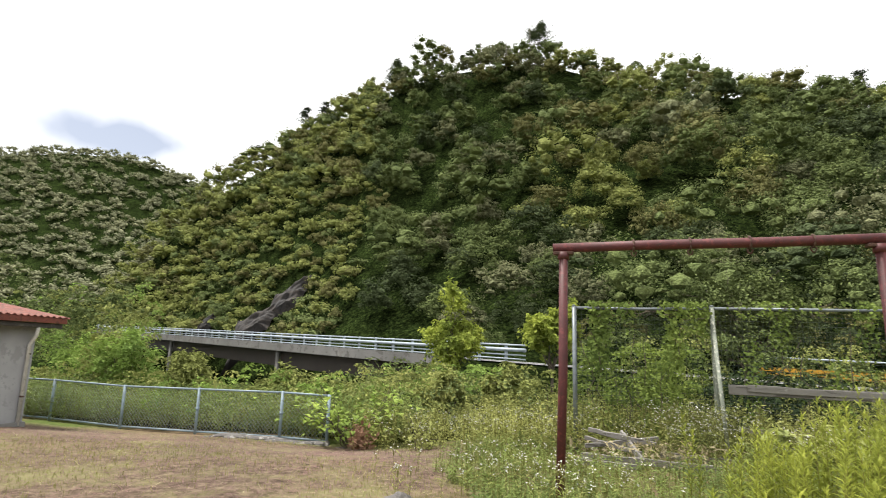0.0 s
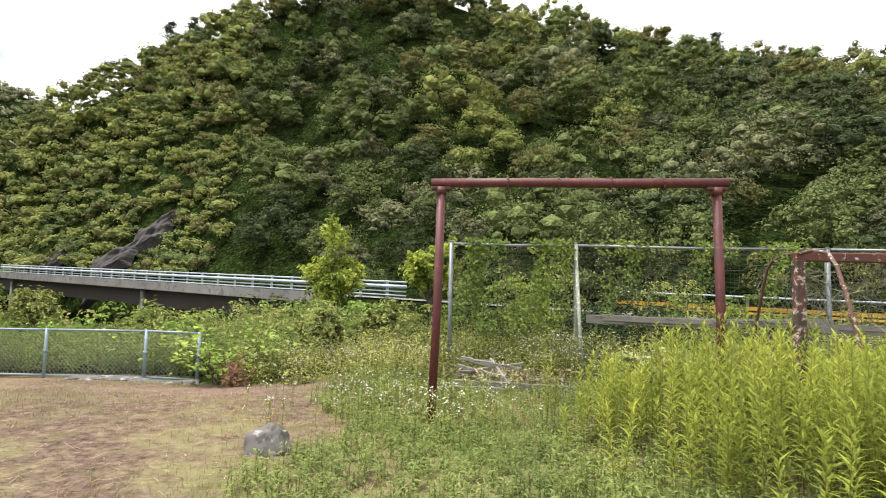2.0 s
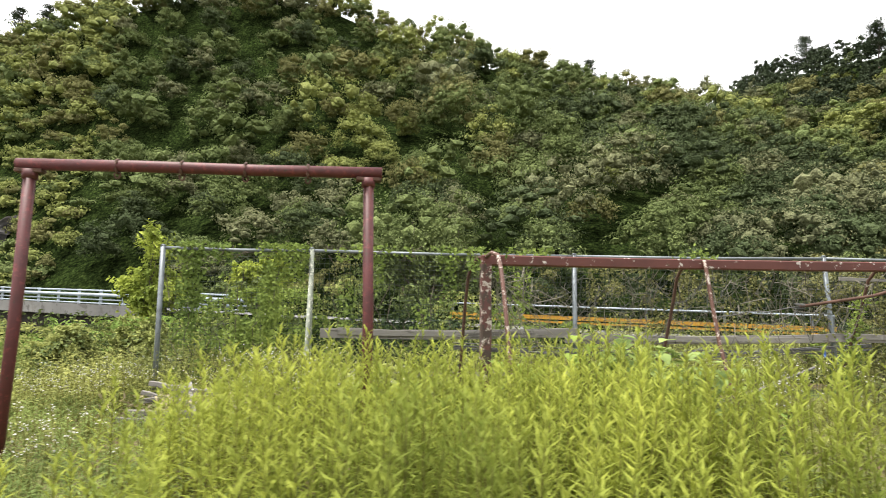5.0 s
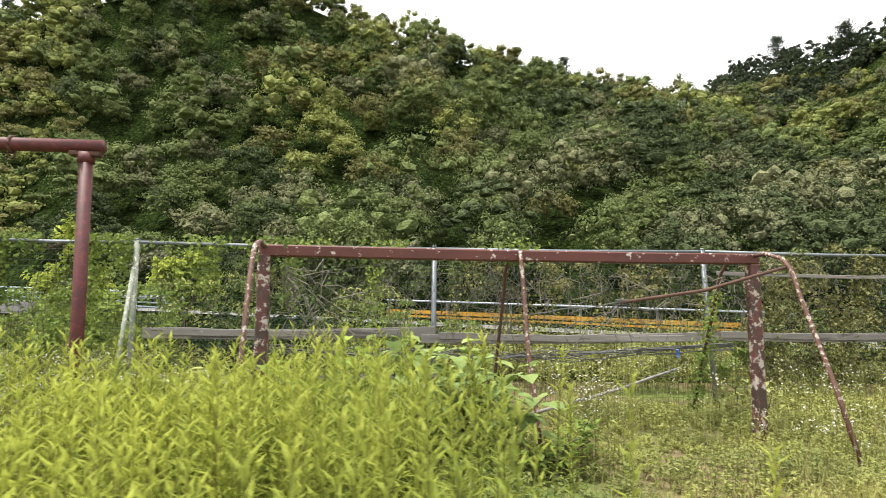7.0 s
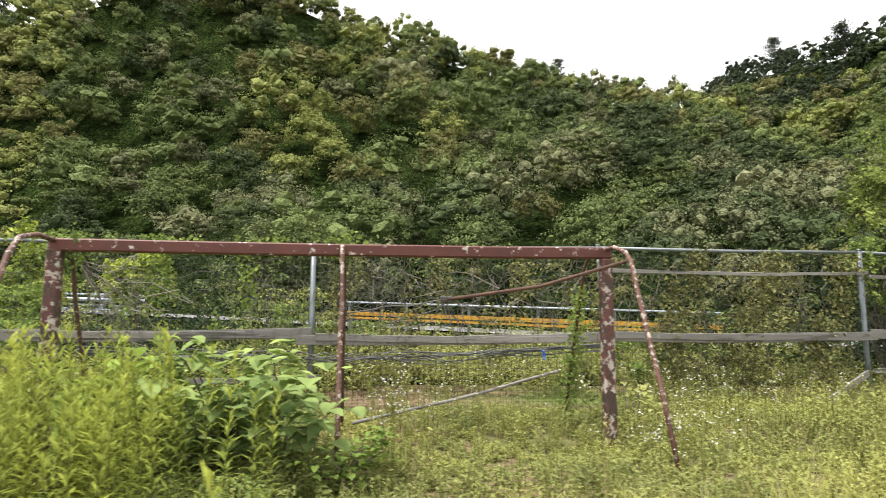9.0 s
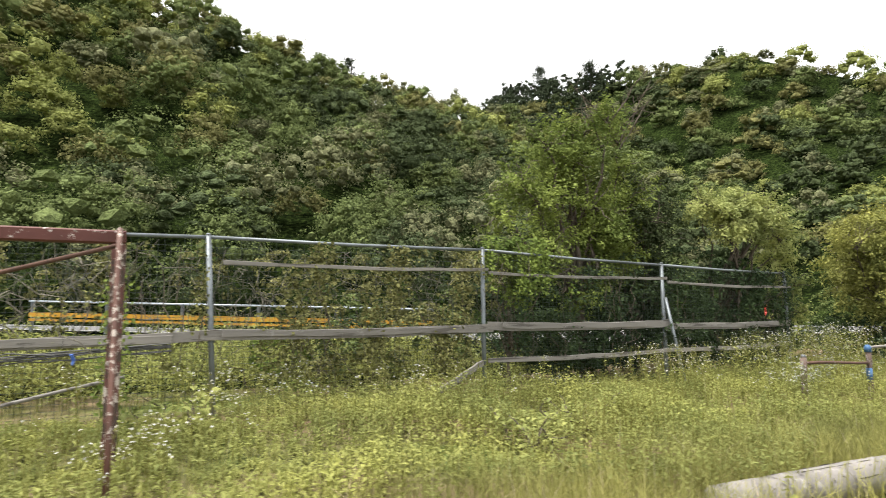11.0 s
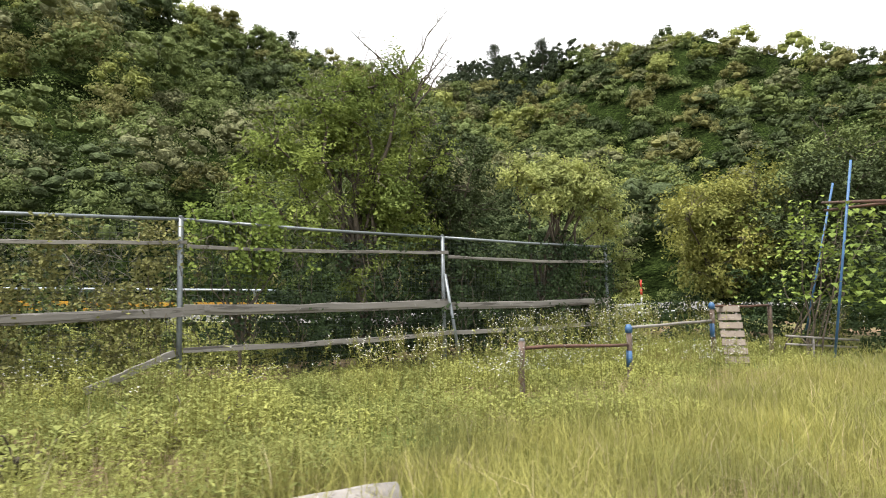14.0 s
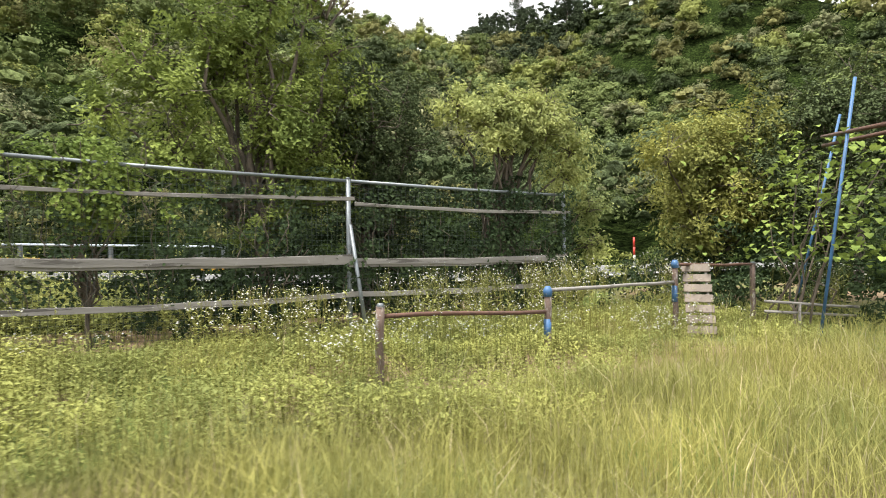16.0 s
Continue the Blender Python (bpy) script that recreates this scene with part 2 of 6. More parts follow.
DARK_WOOD = worn_material("dark_eaves_wood", (0.05, 0.045, 0.04), (0.09, 0.08, 0.07), 10.0, 0.55, 0.9)
PIPE_WHITE = worn_material("dirty_white_pipe", (0.6, 0.58, 0.53), (0.35, 0.3, 0.25), 14.0, 0.6, 0.6)
STONE = worn_material("grey_boulder", (0.1, 0.092, 0.088), (0.28, 0.265, 0.25), 7.0, 0.55, 0.9, second=(0.06, 0.055, 0.05), second_cut=0.54, relief=1.0)
CLIFF = worn_material("bare_rock", (0.03, 0.027, 0.026), (0.048, 0.04, 0.036), 0.8, 0.52, 0.9, second=(0.03, 0.028, 0.028), second_cut=0.55, relief=1.0)
ROPE = worn_material("faded_net_rope", (0.09, 0.09, 0.088), (0.05, 0.05, 0.05), 40.0, 0.55, 0.9)
BLUE_TAG = worn_material("blue_plastic", (0.05, 0.13, 0.5), (0.1, 0.2, 0.5), 30.0, 0.6, 0.5)


def ground_material():
    m, n, l, b = node_material("ground_soil_and_grass", 0.95)
    b.inputs["Specular IOR Level"].default_value = 0.1
    big = noise_tex(n, l, 0.35, 4.0)
    fine = noise_tex(n, l, 9.0, 8.0, 0.7)
    soil = ramp(n, [(0.3, (0.1, 0.07, 0.045)), (0.7, (0.22, 0.16, 0.1))])
    l.new(fine.outputs["Fac"], soil.inputs["Fac"])
    green = ramp(n, [(0.3, (0.05, 0.075, 0.018)), (0.7, (0.13, 0.16, 0.045))])
    l.new(fine.outputs["Fac"], green.inputs["Fac"])
    hay = ramp(n, [(0.3, (0.045, 0.031, 0.022)), (0.5, (0.12, 0.086, 0.062)), (0.72, (0.25, 0.195, 0.135))])
    l.new(fine.outputs["Fac"], hay.inputs["Fac"])
    # the mown yard lies west of x = -1
    geo = n.new("ShaderNodeNewGeometry")
    sep = n.new("ShaderNodeSeparateXYZ")
    l.new(geo.outputs["Position"], sep.inputs["Vector"])
    wob = n.new("ShaderNodeMath")
    wob.operation = "MULTIPLY_ADD"
    wob.inputs[1].default_value, wob.inputs[2].default_value = 2.4, -0.2
    l.new(big.outputs["Fac"], wob.inputs[0])
    add = n.new("ShaderNodeMath")
    l.new(sep.outputs["X"], add.inputs[0])
    l.new(wob.outputs["Value"], add.inputs[1])
    west = n.new("ShaderNodeMapRange")
    west.inputs["From Min"].default_value, west.inputs["From Max"].default_value = -0.2, -0.6
    l.new(add.outputs["Value"], west.inputs["Value"])
    south = n.new("ShaderNodeMapRange")
    south.inputs["From Min"].default_value, south.inputs["From Max"].default_value = 9.9, 9.3
    l.new(sep.outputs["Y"], south.inputs["Value"])
    yard = n.new("ShaderNodeMath")
    yard.operation = "MULTIPLY"
    l.new(west.outputs["Result"], yard.inputs[0])
    l.new(south.outputs["Result"], yard.inputs[1])
    pick = ramp(n, [(0.42, (0, 0, 0)), (0.6, (1, 1, 1))])
    patchy = noise_tex(n, l, 0.8, 5.0, 0.65)
    turf = ramp(n, [(0.46, (0, 0, 0)), (0.62, (0.75, 0.75, 0.75))])
    l.new(patchy.outputs["Fac"], turf.inputs["Fac"])
    l.new(big.outputs["Fac"], pick.inputs["Fac"])
    wild = mixed(n, l, pick.outputs["Color"], soil.outputs["Color"], green.outputs["Color"])
    mown = mixed(n, l, turf.outputs["Color"], hay.outputs["Color"], (0.2, 0.19, 0.085))
    col = mixed(n, l, yard.outputs["Value"], wild, mown)
    l.new(col, b.inputs["Base Color"])
    bump(n, l, b, fine.outputs["Fac"], 0.7, 0.04)
    return m


GROUND = ground_material()


def shade_toned_undergrowth():
    """Low leafy growth under the trees: leafy specks, at the size of leaves and of bushes, with the shade in the gaps
    between them painted near black.
    """
    m, n, l, b = node_material("shade_toned_undergrowth", 0.95)
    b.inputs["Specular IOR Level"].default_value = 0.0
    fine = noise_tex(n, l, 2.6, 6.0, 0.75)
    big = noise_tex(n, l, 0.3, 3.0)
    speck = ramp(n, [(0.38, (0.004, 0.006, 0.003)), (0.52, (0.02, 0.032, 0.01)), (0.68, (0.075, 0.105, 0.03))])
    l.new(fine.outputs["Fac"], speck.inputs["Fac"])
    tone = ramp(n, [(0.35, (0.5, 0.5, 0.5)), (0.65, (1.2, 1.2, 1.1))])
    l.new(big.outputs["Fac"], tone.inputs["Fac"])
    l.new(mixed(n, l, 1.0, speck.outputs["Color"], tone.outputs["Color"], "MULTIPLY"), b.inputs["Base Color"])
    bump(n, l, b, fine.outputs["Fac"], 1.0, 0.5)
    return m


FOREST_FLOOR = shade_toned_undergrowth()

# ---- mesh helpers ----
rng = np.random.default_rng(7)


class Soup:
    """Many small pieces of one pattern each, joined into one mesh."""

    def __init__(self):
        self.v, self.loops, self.sizes, self.mat, self.count = [], [], [], [], 0

    def add(self, verts, faces, mat=0):
        """verts: (n, k, 3); faces: tuples of indices into the k; mat: a number or one for each piece."""
        verts = np.asarray(verts, float)
        if not len(verts):
            return self
        n, k, _ = verts.shape
        start = self.count + np.arange(n)[:, None] * k
        flat = np.concatenate([np.asarray(f) for f in faces])
        self.v.append(verts.reshape(-1, 3))
        self.loops.append((start + flat[None]).ravel())
        self.sizes.append(np.tile([len(f) for f in faces], n))
        self.mat.append(np.repeat(np.broadcast_to(mat, n), len(faces)))
        self.count += n * k
        return self

    def mesh(self, name, materials, smooth=False):
        me = bpy.data.meshes.new(name)
        v, loops = np.concatenate(self.v), np.concatenate(self.loops)
        sizes, mat = np.concatenate(self.sizes), np.concatenate(self.mat)
        me.vertices.add(len(v))
        me.vertices.foreach_set("co", v.astype(np.float32).ravel())
        me.loops.add(len(loops))
        me.loops.foreach_set("vertex_index", loops.astype(np.int32))
        me.polygons.add(len(sizes))
        me.polygons.foreach_set("loop_start", np.r_[0, np.cumsum(sizes)[:-1]].astype(np.int32))
        for m in materials:
            me.materials.append(m)
        me.polygons.foreach_set("material_index", mat.astype(np.int32))
        me.polygons.foreach_set("use_smooth", np.full(len(sizes), smooth))
        me.update(calc_edges=True)
        return me

    def make(self, name, materials, parent=None, label="", smooth=False):
        ob = new(name, self.mesh(name, materials, smooth))
        if parent:
            ob.parent = parent
        return tagged(ob, label)


def unit(a):
    return a / np.maximum(np.linalg.norm(a, axis=-1, keepdims=True), 1e-9)


def leaves(soup, p, nrm, length, width, mat=0, tilt=0.6, droop=0.15):
    """A leaf or leaf tuft at each point: a bent four-cornered blade that faces about nrm."""
    n = len(p)
    length = np.broadcast_to(length, n)[:, None] * rng.uniform(0.65, 1.35, (n, 1))
    width = np.broadcast_to(width, n)[:, None] * rng.uniform(0.65, 1.35, (n, 1))
    nn = unit(nrm + tilt * rng.normal(size=(n, 3)))
    t = unit(np.cross(nn, rng.normal(size=(n, 3))))
    b = np.cross(nn, t)
    k = 0.12 * rng.normal(size=(n, 1))
    quad = np.stack([p - t * length / 2 - nn * droop * length, p + b * width / 2 + t * k * length,
                     p + t * length / 2 - nn * droop * length, p - b * width / 2 + t * k * length], 1)
    return soup.add(quad, [(0, 1, 2, 3)], mat)


def folded(soup, base, way, up, length, width, mat=0, droop=0.25):
    """Long leaves from their bases, folded along the rib and drooping at the tip."""
    n = len(base)
    length, width = np.broadcast_to(length, n)[:, None], np.broadcast_to(width, n)[:, None]
    way = unit(way)
    side = unit(np.cross(way, up))
    top = np.cross(side, way)
    mid = base + way * length * 0.5 + top * length * 0.05
    tip = base + way * length - top * length * droop
    left = base + way * length * 0.42 + side * width / 2 + top * length * 0.09
    right = base + way * length * 0.42 - side * width / 2 + top * length * 0.09
    return soup.add(np.stack([base, mid, tip, left, right], 1), [(0, 4, 2, 1), (0, 1, 2, 3)], mat)


def broad(soup, base, way, up, size, mat=0):
    """Broad heart-shaped leaves."""
    way = unit(way)
    side = unit(np.cross(way, up))
    top = np.cross(side, way)
    size = np.broadcast_to(size, len(base))[:, None]
    out = [(0, 0, 0), (-0.08, 0.3, 0.05), (0.2, 0.5, 0.1), (0.6, 0.36, 0.06), (1, 0, -0.16), (0.6, -0.36, 0.06), (0.2, -0.5, 0.1), (-0.08, -0.3, 0.05), (0.45, 0, 0.0)]
    v = np.stack([base + size * (a * way + s * side + h * top) for a, s, h in out], 1)
    return soup.add(v, [(0, 1, 2, 8), (8, 2, 3, 4), (8, 4, 5, 6), (0, 8, 6, 7)], mat)


def blades(soup, base, height, width, lean, mat=0):
    """Grass: two-piece blades that bend over."""
    n = len(base)
    a = rng.uniform(0, 2 * np.pi, n)
    d = np.stack([np.cos(a), np.sin(a), 0 * a], 1)
    s = np.stack([-np.sin(a), np.cos(a), 0 * a], 1)
    h = (np.broadcast_to(height, n) * rng.uniform(0.55, 1.25, n))[:, None]
    w = np.broadcast_to(width, n)[:, None]
    ln = (np.broadcast_to(lean, n) * rng.uniform(0.2, 1.5, n))[:, None]
    z = np.array([0, 0, 1.0])
    mid = base + z * h * 0.6 + d * h * ln * 0.3
    tip = base + z * h * np.clip(1 - 0.25 * ln, 0.3, 1) + d * h * ln
    v = np.stack([base - s * w / 2, base + s * w / 2, mid + s * w * 0.4, mid - s * w * 0.4, tip + s * w * 0.06, tip - s * w * 0.06], 1)
    return soup.add(v, [(0, 1, 2, 3), (3, 2, 4, 5)], mat)


def tube(soup, pts, radii, sides=8, mat=0, caps=True):
    """A round bar along a line of points."""
    pts = np.asarray(pts, float)
    radii = np.broadcast_to(radii, len(pts))
    way = unit(np.gradient(pts, axis=0))
    ref = np.array([0, 0, 1.0]) if abs(way[:, 2]).mean() < 0.8 else np.array([1.0, 0, 0])
    s = unit(np.cross(way, ref))
    u = np.cross(s, way)
    a = np.linspace(0, 2 * np.pi, sides, endpoint=False)
    v = (pts[:, None] + radii[:, None, None] * (np.cos(a)[None, :, None] * s[:, None] + np.sin(a)[None, :, None] * u[:, None])).reshape(1, -1, 3)
    f = [(i * sides + j, i * sides + (j + 1) % sides, (i + 1) * sides + (j + 1) % sides, (i + 1) * sides + j)
         for i in range(len(pts) - 1) for j in range(sides)]
    if caps:
        f += [tuple(reversed(range(sides))), tuple((len(pts) - 1) * sides + j for j in range(sides))]
    return soup.add(v, f, mat)


def wobble(a, b, n, amount):
    """A line from a to b that strays a little."""
    t = np.linspace(0, 1, n)[:, None]
    p = np.asarray(a, float) * (1 - t) + np.asarray(b, float) * t
    return p + amount * rng.normal(size=p.shape) * np.sin(np.pi * t)


def part(name, bm, material, parent, label=""):
    """Links a bmesh as one mesh object under a thing or a part."""
    me = bpy.data.meshes.new(name)
    bm.to_mesh(me)
    bm.free()
    me.materials.append(material)
    ob = new(name, me)
    ob.parent = parent
    return tagged(ob, label)


def bar(name, a, b, width, depth, material, parent, label="", bevel=0.006, sag=0.0, rough=0.0, up=(0, 0, 1)):
    """A squared bar or plank from a to b, with bevelled and worn edges."""
    a, b = Vector(a), Vector(b)
    bm = bmesh.new()
    bmesh.ops.create_cube(bm, size=1)
    length = (b - a).length
    bmesh.ops.scale(bm, vec=(length, depth, width), verts=bm.verts)
    if rough or sag:
        along = [e for e in bm.edges if abs((e.verts[0].co - e.verts[1].co).x) > length / 2]
        bmesh.ops.subdivide_edges(bm, edges=along, cuts=7)
    if bevel:
        bmesh.ops.bevel(bm, geom=[e for e in bm.edges if len(e.link_faces) == 2 and e.calc_face_angle(0) > 0.5], offset=min(bevel, depth * 0.3, width * 0.3), segments=1, affect="EDGES")
    for v in bm.verts:
        u = v.co.x / length + 0.5
        v.co.z -= sag * 4 * u * (1 - u)
        if rough:
            v.co += Vector((0, rough * noise.noise(Vector((u * 9, a.x, a.y + 3))), rough * noise.noise(Vector((u * 7 + 5, a.z, a.x + (0.7 if v.co.z > 0 else 0))))))
    x = (b - a).normalized()
    y = Vector(up).cross(x).normalized()
    z = x.cross(y)
    m = Matrix((x, y, z)).transposed().to_4x4()
    m.translation = (a + b) / 2
    bm.transform(m)
    return part(name, bm, material, parent, label)


def pipe(name, pts, radius, material, parent, label="", sides=10):
    return Soup_tube(pts, radius, sides).make(name, [material], parent, label, smooth=True)


def Soup_tube(pts, radius, sides):
    s = Soup()
    tube(s, pts, radius, sides)
    return s


def thing(name, label, category, group="", at=(0, 0, 0)):
    ob = new(name)
    ob.location = at
    ob.empty_display_size = 0.1
    return tagged(ob, label, category, group)


# ---- the land ----
def smooth(x, a, b):
    t = np.clip((np.asarray(x, float) - a) / (b - a), 0, 1)
    return t * t * (3 - 2 * t)


RIDGE_X = [-220, -160, -130, -112, -100, -89, -82, -65, -54, -43, -30, -9, 4, 17, 33, 51, 60, 73, 100, 160, 260]
RIDGE_Z = [4, 8, 16, 25, 36, 44, 49.5, 54.5, 61, 67, 71, 69, 64.5, 60.5, 55.5, 52, 52, 50.5, 51, 50, 44]
EAST_Y = [-160, -60, 0, 35, 49, 67, 99, 116, 132, 155, 170, 220, 320]
EAST_Z = [14, 24, 32, 40, 46, 58.5, 64, 66.5, 72, 77, 75, 60, 40]
CANOPY = 2.5


def road_y(x):
    """The near edge of the road."""
    return 12.5 + 0.643 * 2 * np.logaddexp(0, (24.4 - np.asarray(x, float)) / 2)


def road_z(x):
    return 0.31 + 0.0345 * (17.2 - np.clip(x, -90, 22))


def yard(x, y):
    """The level of the yard and the near ground."""
    x, y = np.asarray(x, float), np.asarray(y, float)
    z = -0.04 - 0.16 * smooth(x, 9, 17)
    z = z - 0.46 * smooth(y, 5, 10.2) * smooth(-x, -0.5, 4.5)
    return z + 0.03 * np.sin(x * 0.9 + 1) * np.sin(y * 0.8)


def land(x, y):
    x, y = np.asarray(x, float), np.asarray(y, float)
    v = (y - road_y(x)) * 0.84
    zr = road_z(x)
    near = yard(x, y)
    bank = near + (zr - 0.06 - near) * smooth(v, -5.0, -0.7)
    dip = near + (-3.4 - near) * smooth(y, 11.0, 21.0)
    dip = dip + (zr - dip) * smooth(v, 7.8, 11.0)
    west = smooth(-x, 7.0, 12.0)
    z = bank * (1 - west) + dip * west
    foot = road_y(x) + 9.5 / 0.84
    u = np.clip((y - foot) / (115 - foot), 0, None)
    top = np.interp(x, RIDGE_X, RIDGE_Z) - CANOPY
    rise = np.where(u < 1, np.clip(u, 0, 1) ** 1.25, 1 - 1.3 * (u - 1))
    main = zr + np.clip(top - zr, 0, None) * np.clip(rise, 0, 1)
    e = np.clip((x - 44) / 81, 0, None)
    east_top = np.interp(y, EAST_Y, EAST_Z) - CANOPY
    east = east_top * np.clip(np.where(e < 1, np.clip(e, 0, 1) ** 1.15, 1 - 0.25 * (e - 1)), 0, 1) * smooth(y, -140, 0)
    w = np.clip((y - 120) / 130, 0, None)
    far_top = np.interp(x, [-700, -420, -347, -283, -240, -211, -150, -60, 0], [60, 108, 116, 113, 104, 91, 68, 30, 0])
    far = far_top * np.clip(np.where(w < 1, np.clip(w, 0, 1) ** 1.1, 1 - 0.2 * (w - 1)), 0, 1)
    hills = np.maximum(np.maximum(main, east), far)
    lumps = 1.2 * np.sin(x * 0.13 + 0.6 * np.sin(y * 0.11)) * np.sin(y * 0.09 + 1.7)
    hills = hills + lumps * smooth(hills, 6, 20)
    mask = smooth(np.maximum(u, np.maximum(e, w)), 0.0, 0.02)
    return z + (np.maximum(hills, z) - z) * mask


def build_ground():
    def axis(lo, hi, mid_lo, mid_hi, step, grow):
        a = list(np.arange(mid_lo, mid_hi, step))
        s = step
        while a[-1] < hi:
            s *= grow
            a.append(a[-1] + s)
        s = step
        while a[0] > lo:
            s *= grow
            a.insert(0, a[0] - s)
        return np.array(a)
    xs, ys = axis(-1500, 1500, -16, 30, 0.7, 1.06), axis(-1200, 1600, -4, 40, 0.7, 1.06)
    X, Y = np.meshgrid(xs, ys)
    Z = land(X, Y)
    nx, ny = len(xs), len(ys)
    i = np.arange(nx * ny).reshape(ny, nx)
    f = np.stack([i[:-1, :-1], i[:-1, 1:], i[1:, 1:], i[1:, :-1]], -1).reshape(-1, 4)
    me = bpy.data.meshes.new("ground")
    me.from_pydata(np.stack([X, Y, Z], -1).reshape(-1, 3).tolist(), [], f.tolist())
    me.polygons.foreach_set("use_smooth", np.full(len(f), True))
    me.materials.append(GROUND)
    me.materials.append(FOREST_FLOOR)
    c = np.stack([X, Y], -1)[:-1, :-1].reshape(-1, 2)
    # wooded ground gets the floor whose colour holds the shade under crowns
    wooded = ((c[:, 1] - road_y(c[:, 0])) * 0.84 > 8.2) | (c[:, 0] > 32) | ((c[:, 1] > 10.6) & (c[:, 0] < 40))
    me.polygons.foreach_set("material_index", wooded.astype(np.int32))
    return tagged(new("ground", me), "uneven yard and wooded slopes of soil, hay and grass", "ground", kind="structure")


build_ground()


# ---- woods on the hills ----
def crowns(soup, base, radius, height, count, size, mats, lobes=10, up=0.35):
    """Broadleaved crowns: clusters of leafy lobes over each base point."""
    t = len(base)
    # lobes spread evenly over a dome, like the heads of a cauliflower
    k = np.arange(lobes)
    up_z = 1 - 1.18 * (k + 0.5) / lobes
    turn = k * 2.39996 + rng.uniform(0, 6.28, (t, 1))
    flat = np.sqrt(1 - up_z ** 2)
    d = np.stack([flat * np.cos(turn), flat * np.sin(turn), up_z + 0 * turn], -1)
    d = unit(d + 0.16 * rng.normal(size=d.shape))
    scale = np.stack([radius, radius, height * 0.52], -1)[:, None]
    centre = base[:, None] + np.array([0, 0, 1.0]) * (height * 0.46)[:, None, None]
    lc = centre + d * scale * rng.uniform(0.62, 0.86, (t, lobes, 1))
    lr = radius[:, None] * rng.uniform(0.24, 0.4, (t, lobes))
    pick = rng.integers(0, lobes, (t, count))
    rows = np.arange(t)[:, None]
    n = rng.normal(size=(t, count, 3))
    n[..., 2] += up + 0.2
    n = unit(unit(n) + 0.55 * d[rows, pick])
    p = lc[rows, pick] + n * lr[rows, pick][..., None] * rng.uniform(0.8, 1.1, (t, count, 1)) * np.array([1, 1, 0.75])
    m = np.repeat(mats, count)
    leaves(soup, p.reshape(-1, 3), n.reshape(-1, 3), np.repeat(size, count), np.repeat(size, count) * 0.5, m, tilt=0.32)


def lump_shape():
    """A small faceted lump of foliage, its corners and its faces."""
    bm = bmesh.new()
    bmesh.ops.create_icosphere(bm, subdivisions=1, radius=1)
    v = np.array([w.co[:] for w in bm.verts])
    f = [tuple(w.index for w in g.verts) for g in bm.faces if g.calc_center_median().z > -0.7]
    bm.free()
    return v, f


ICO_V, ICO_F = lump_shape()


def canopy(soup, base, radius, height, lobes, sprigs, size, mats, flat=(0.5, 0.85), lobe=(0.3, 0.5), core=0.6):
    """Crowns seen from far: heads of foliage spread over a dome, each an uneven lump with loose leaf sprays."""
    t = len(base)
    k = np.arange(lobes)
    up_z = 1 - 1.3 * (k + 0.35) / lobes
    turn = k * 2.39996 + rng.uniform(0, 6.28, (t, 1))
    ring = np.sqrt(np.clip(1 - up_z ** 2, 0, 1))
    d = np.stack([ring * np.cos(turn), ring * np.sin(turn), up_z + 0 * turn], -1)
    d = unit(d + 0.2 * rng.normal(size=d.shape))
    scale = np.stack([radius * rng.uniform(0.8, 1.2, t), radius * rng.uniform(0.8, 1.2, t), height * 0.42], -1)[:, None]
    centre = base[:, None] + np.array([0, 0, 1.0]) * (height * 0.55)[:, None, None]
    lc = centre + d * scale * rng.uniform(0.45, 0.86, (t, lobes, 1))
    lr = radius[:, None] * rng.uniform(*lobe, (t, lobes))
    squash = np.ones((t, lobes, 1, 3))
    squash[..., 2] = rng.uniform(*flat, (t, 1, 1)) * rng.uniform(0.85, 1.15, (t, lobes, 1))
    n = t * lobes
    # corners pushed in and out, so that no lump is round
    push = rng.uniform(0.66, 1.22, (t, lobes, len(ICO_V), 1))
    v = lc[:, :, None] + ICO_V * core * push * lr[..., None, None] * squash
    soup.add(v.reshape(n, -1, 3), ICO_F, np.repeat(mats, lobes))
    pick = rng.integers(0, lobes, (t, sprigs))
    rows = np.arange(t)[:, None]
    w = rng.normal(size=(t, sprigs, 3))
    w += [0, -0.1, 0.6]
    w = unit(unit(w) + 0.4 * d[rows, pick])
    p = lc[rows, pick] + w * squash[rows, pick][:, :, 0] * (lr[rows, pick] * rng.uniform(0.7, 1.12, (t, sprigs)))[..., None]
    leaves(soup, p.reshape(-1, 3), w.reshape(-1, 3) + [0, -0.15, 0.45], np.repeat(size, sprigs), np.repeat(size, sprigs) * 0.72, np.repeat(mats, sprigs), tilt=0.4)


def cones(soup, base, radius, height, count, size, mats):
    """Conifers: drooping sprays round a spire."""
    t = len(base)
    u = rng.uniform(0, 1, (t, count)) ** 0.8 * 0.95 + 0.05
    a = rng.uniform(0, 2 * np.pi, (t, count))
    r = radius[:, None] * (1 - u) ** 0.8 * rng.uniform(0.55, 1.1, (t, count)) * (0.75 + 0.25 * np.sin(u * 40))
    out = np.stack([np.cos(a), np.sin(a), 0.4 + 0 * a], -1)
    p = base[:, None] + np.stack([r * np.cos(a), r * np.sin(a), height[:, None] * u], -1)
    leaves(soup, p.reshape(-1, 3), out.reshape(-1, 3), np.repeat(size, count), np.repeat(size, count) * 0.5, np.repeat(mats, count), tilt=0.4)


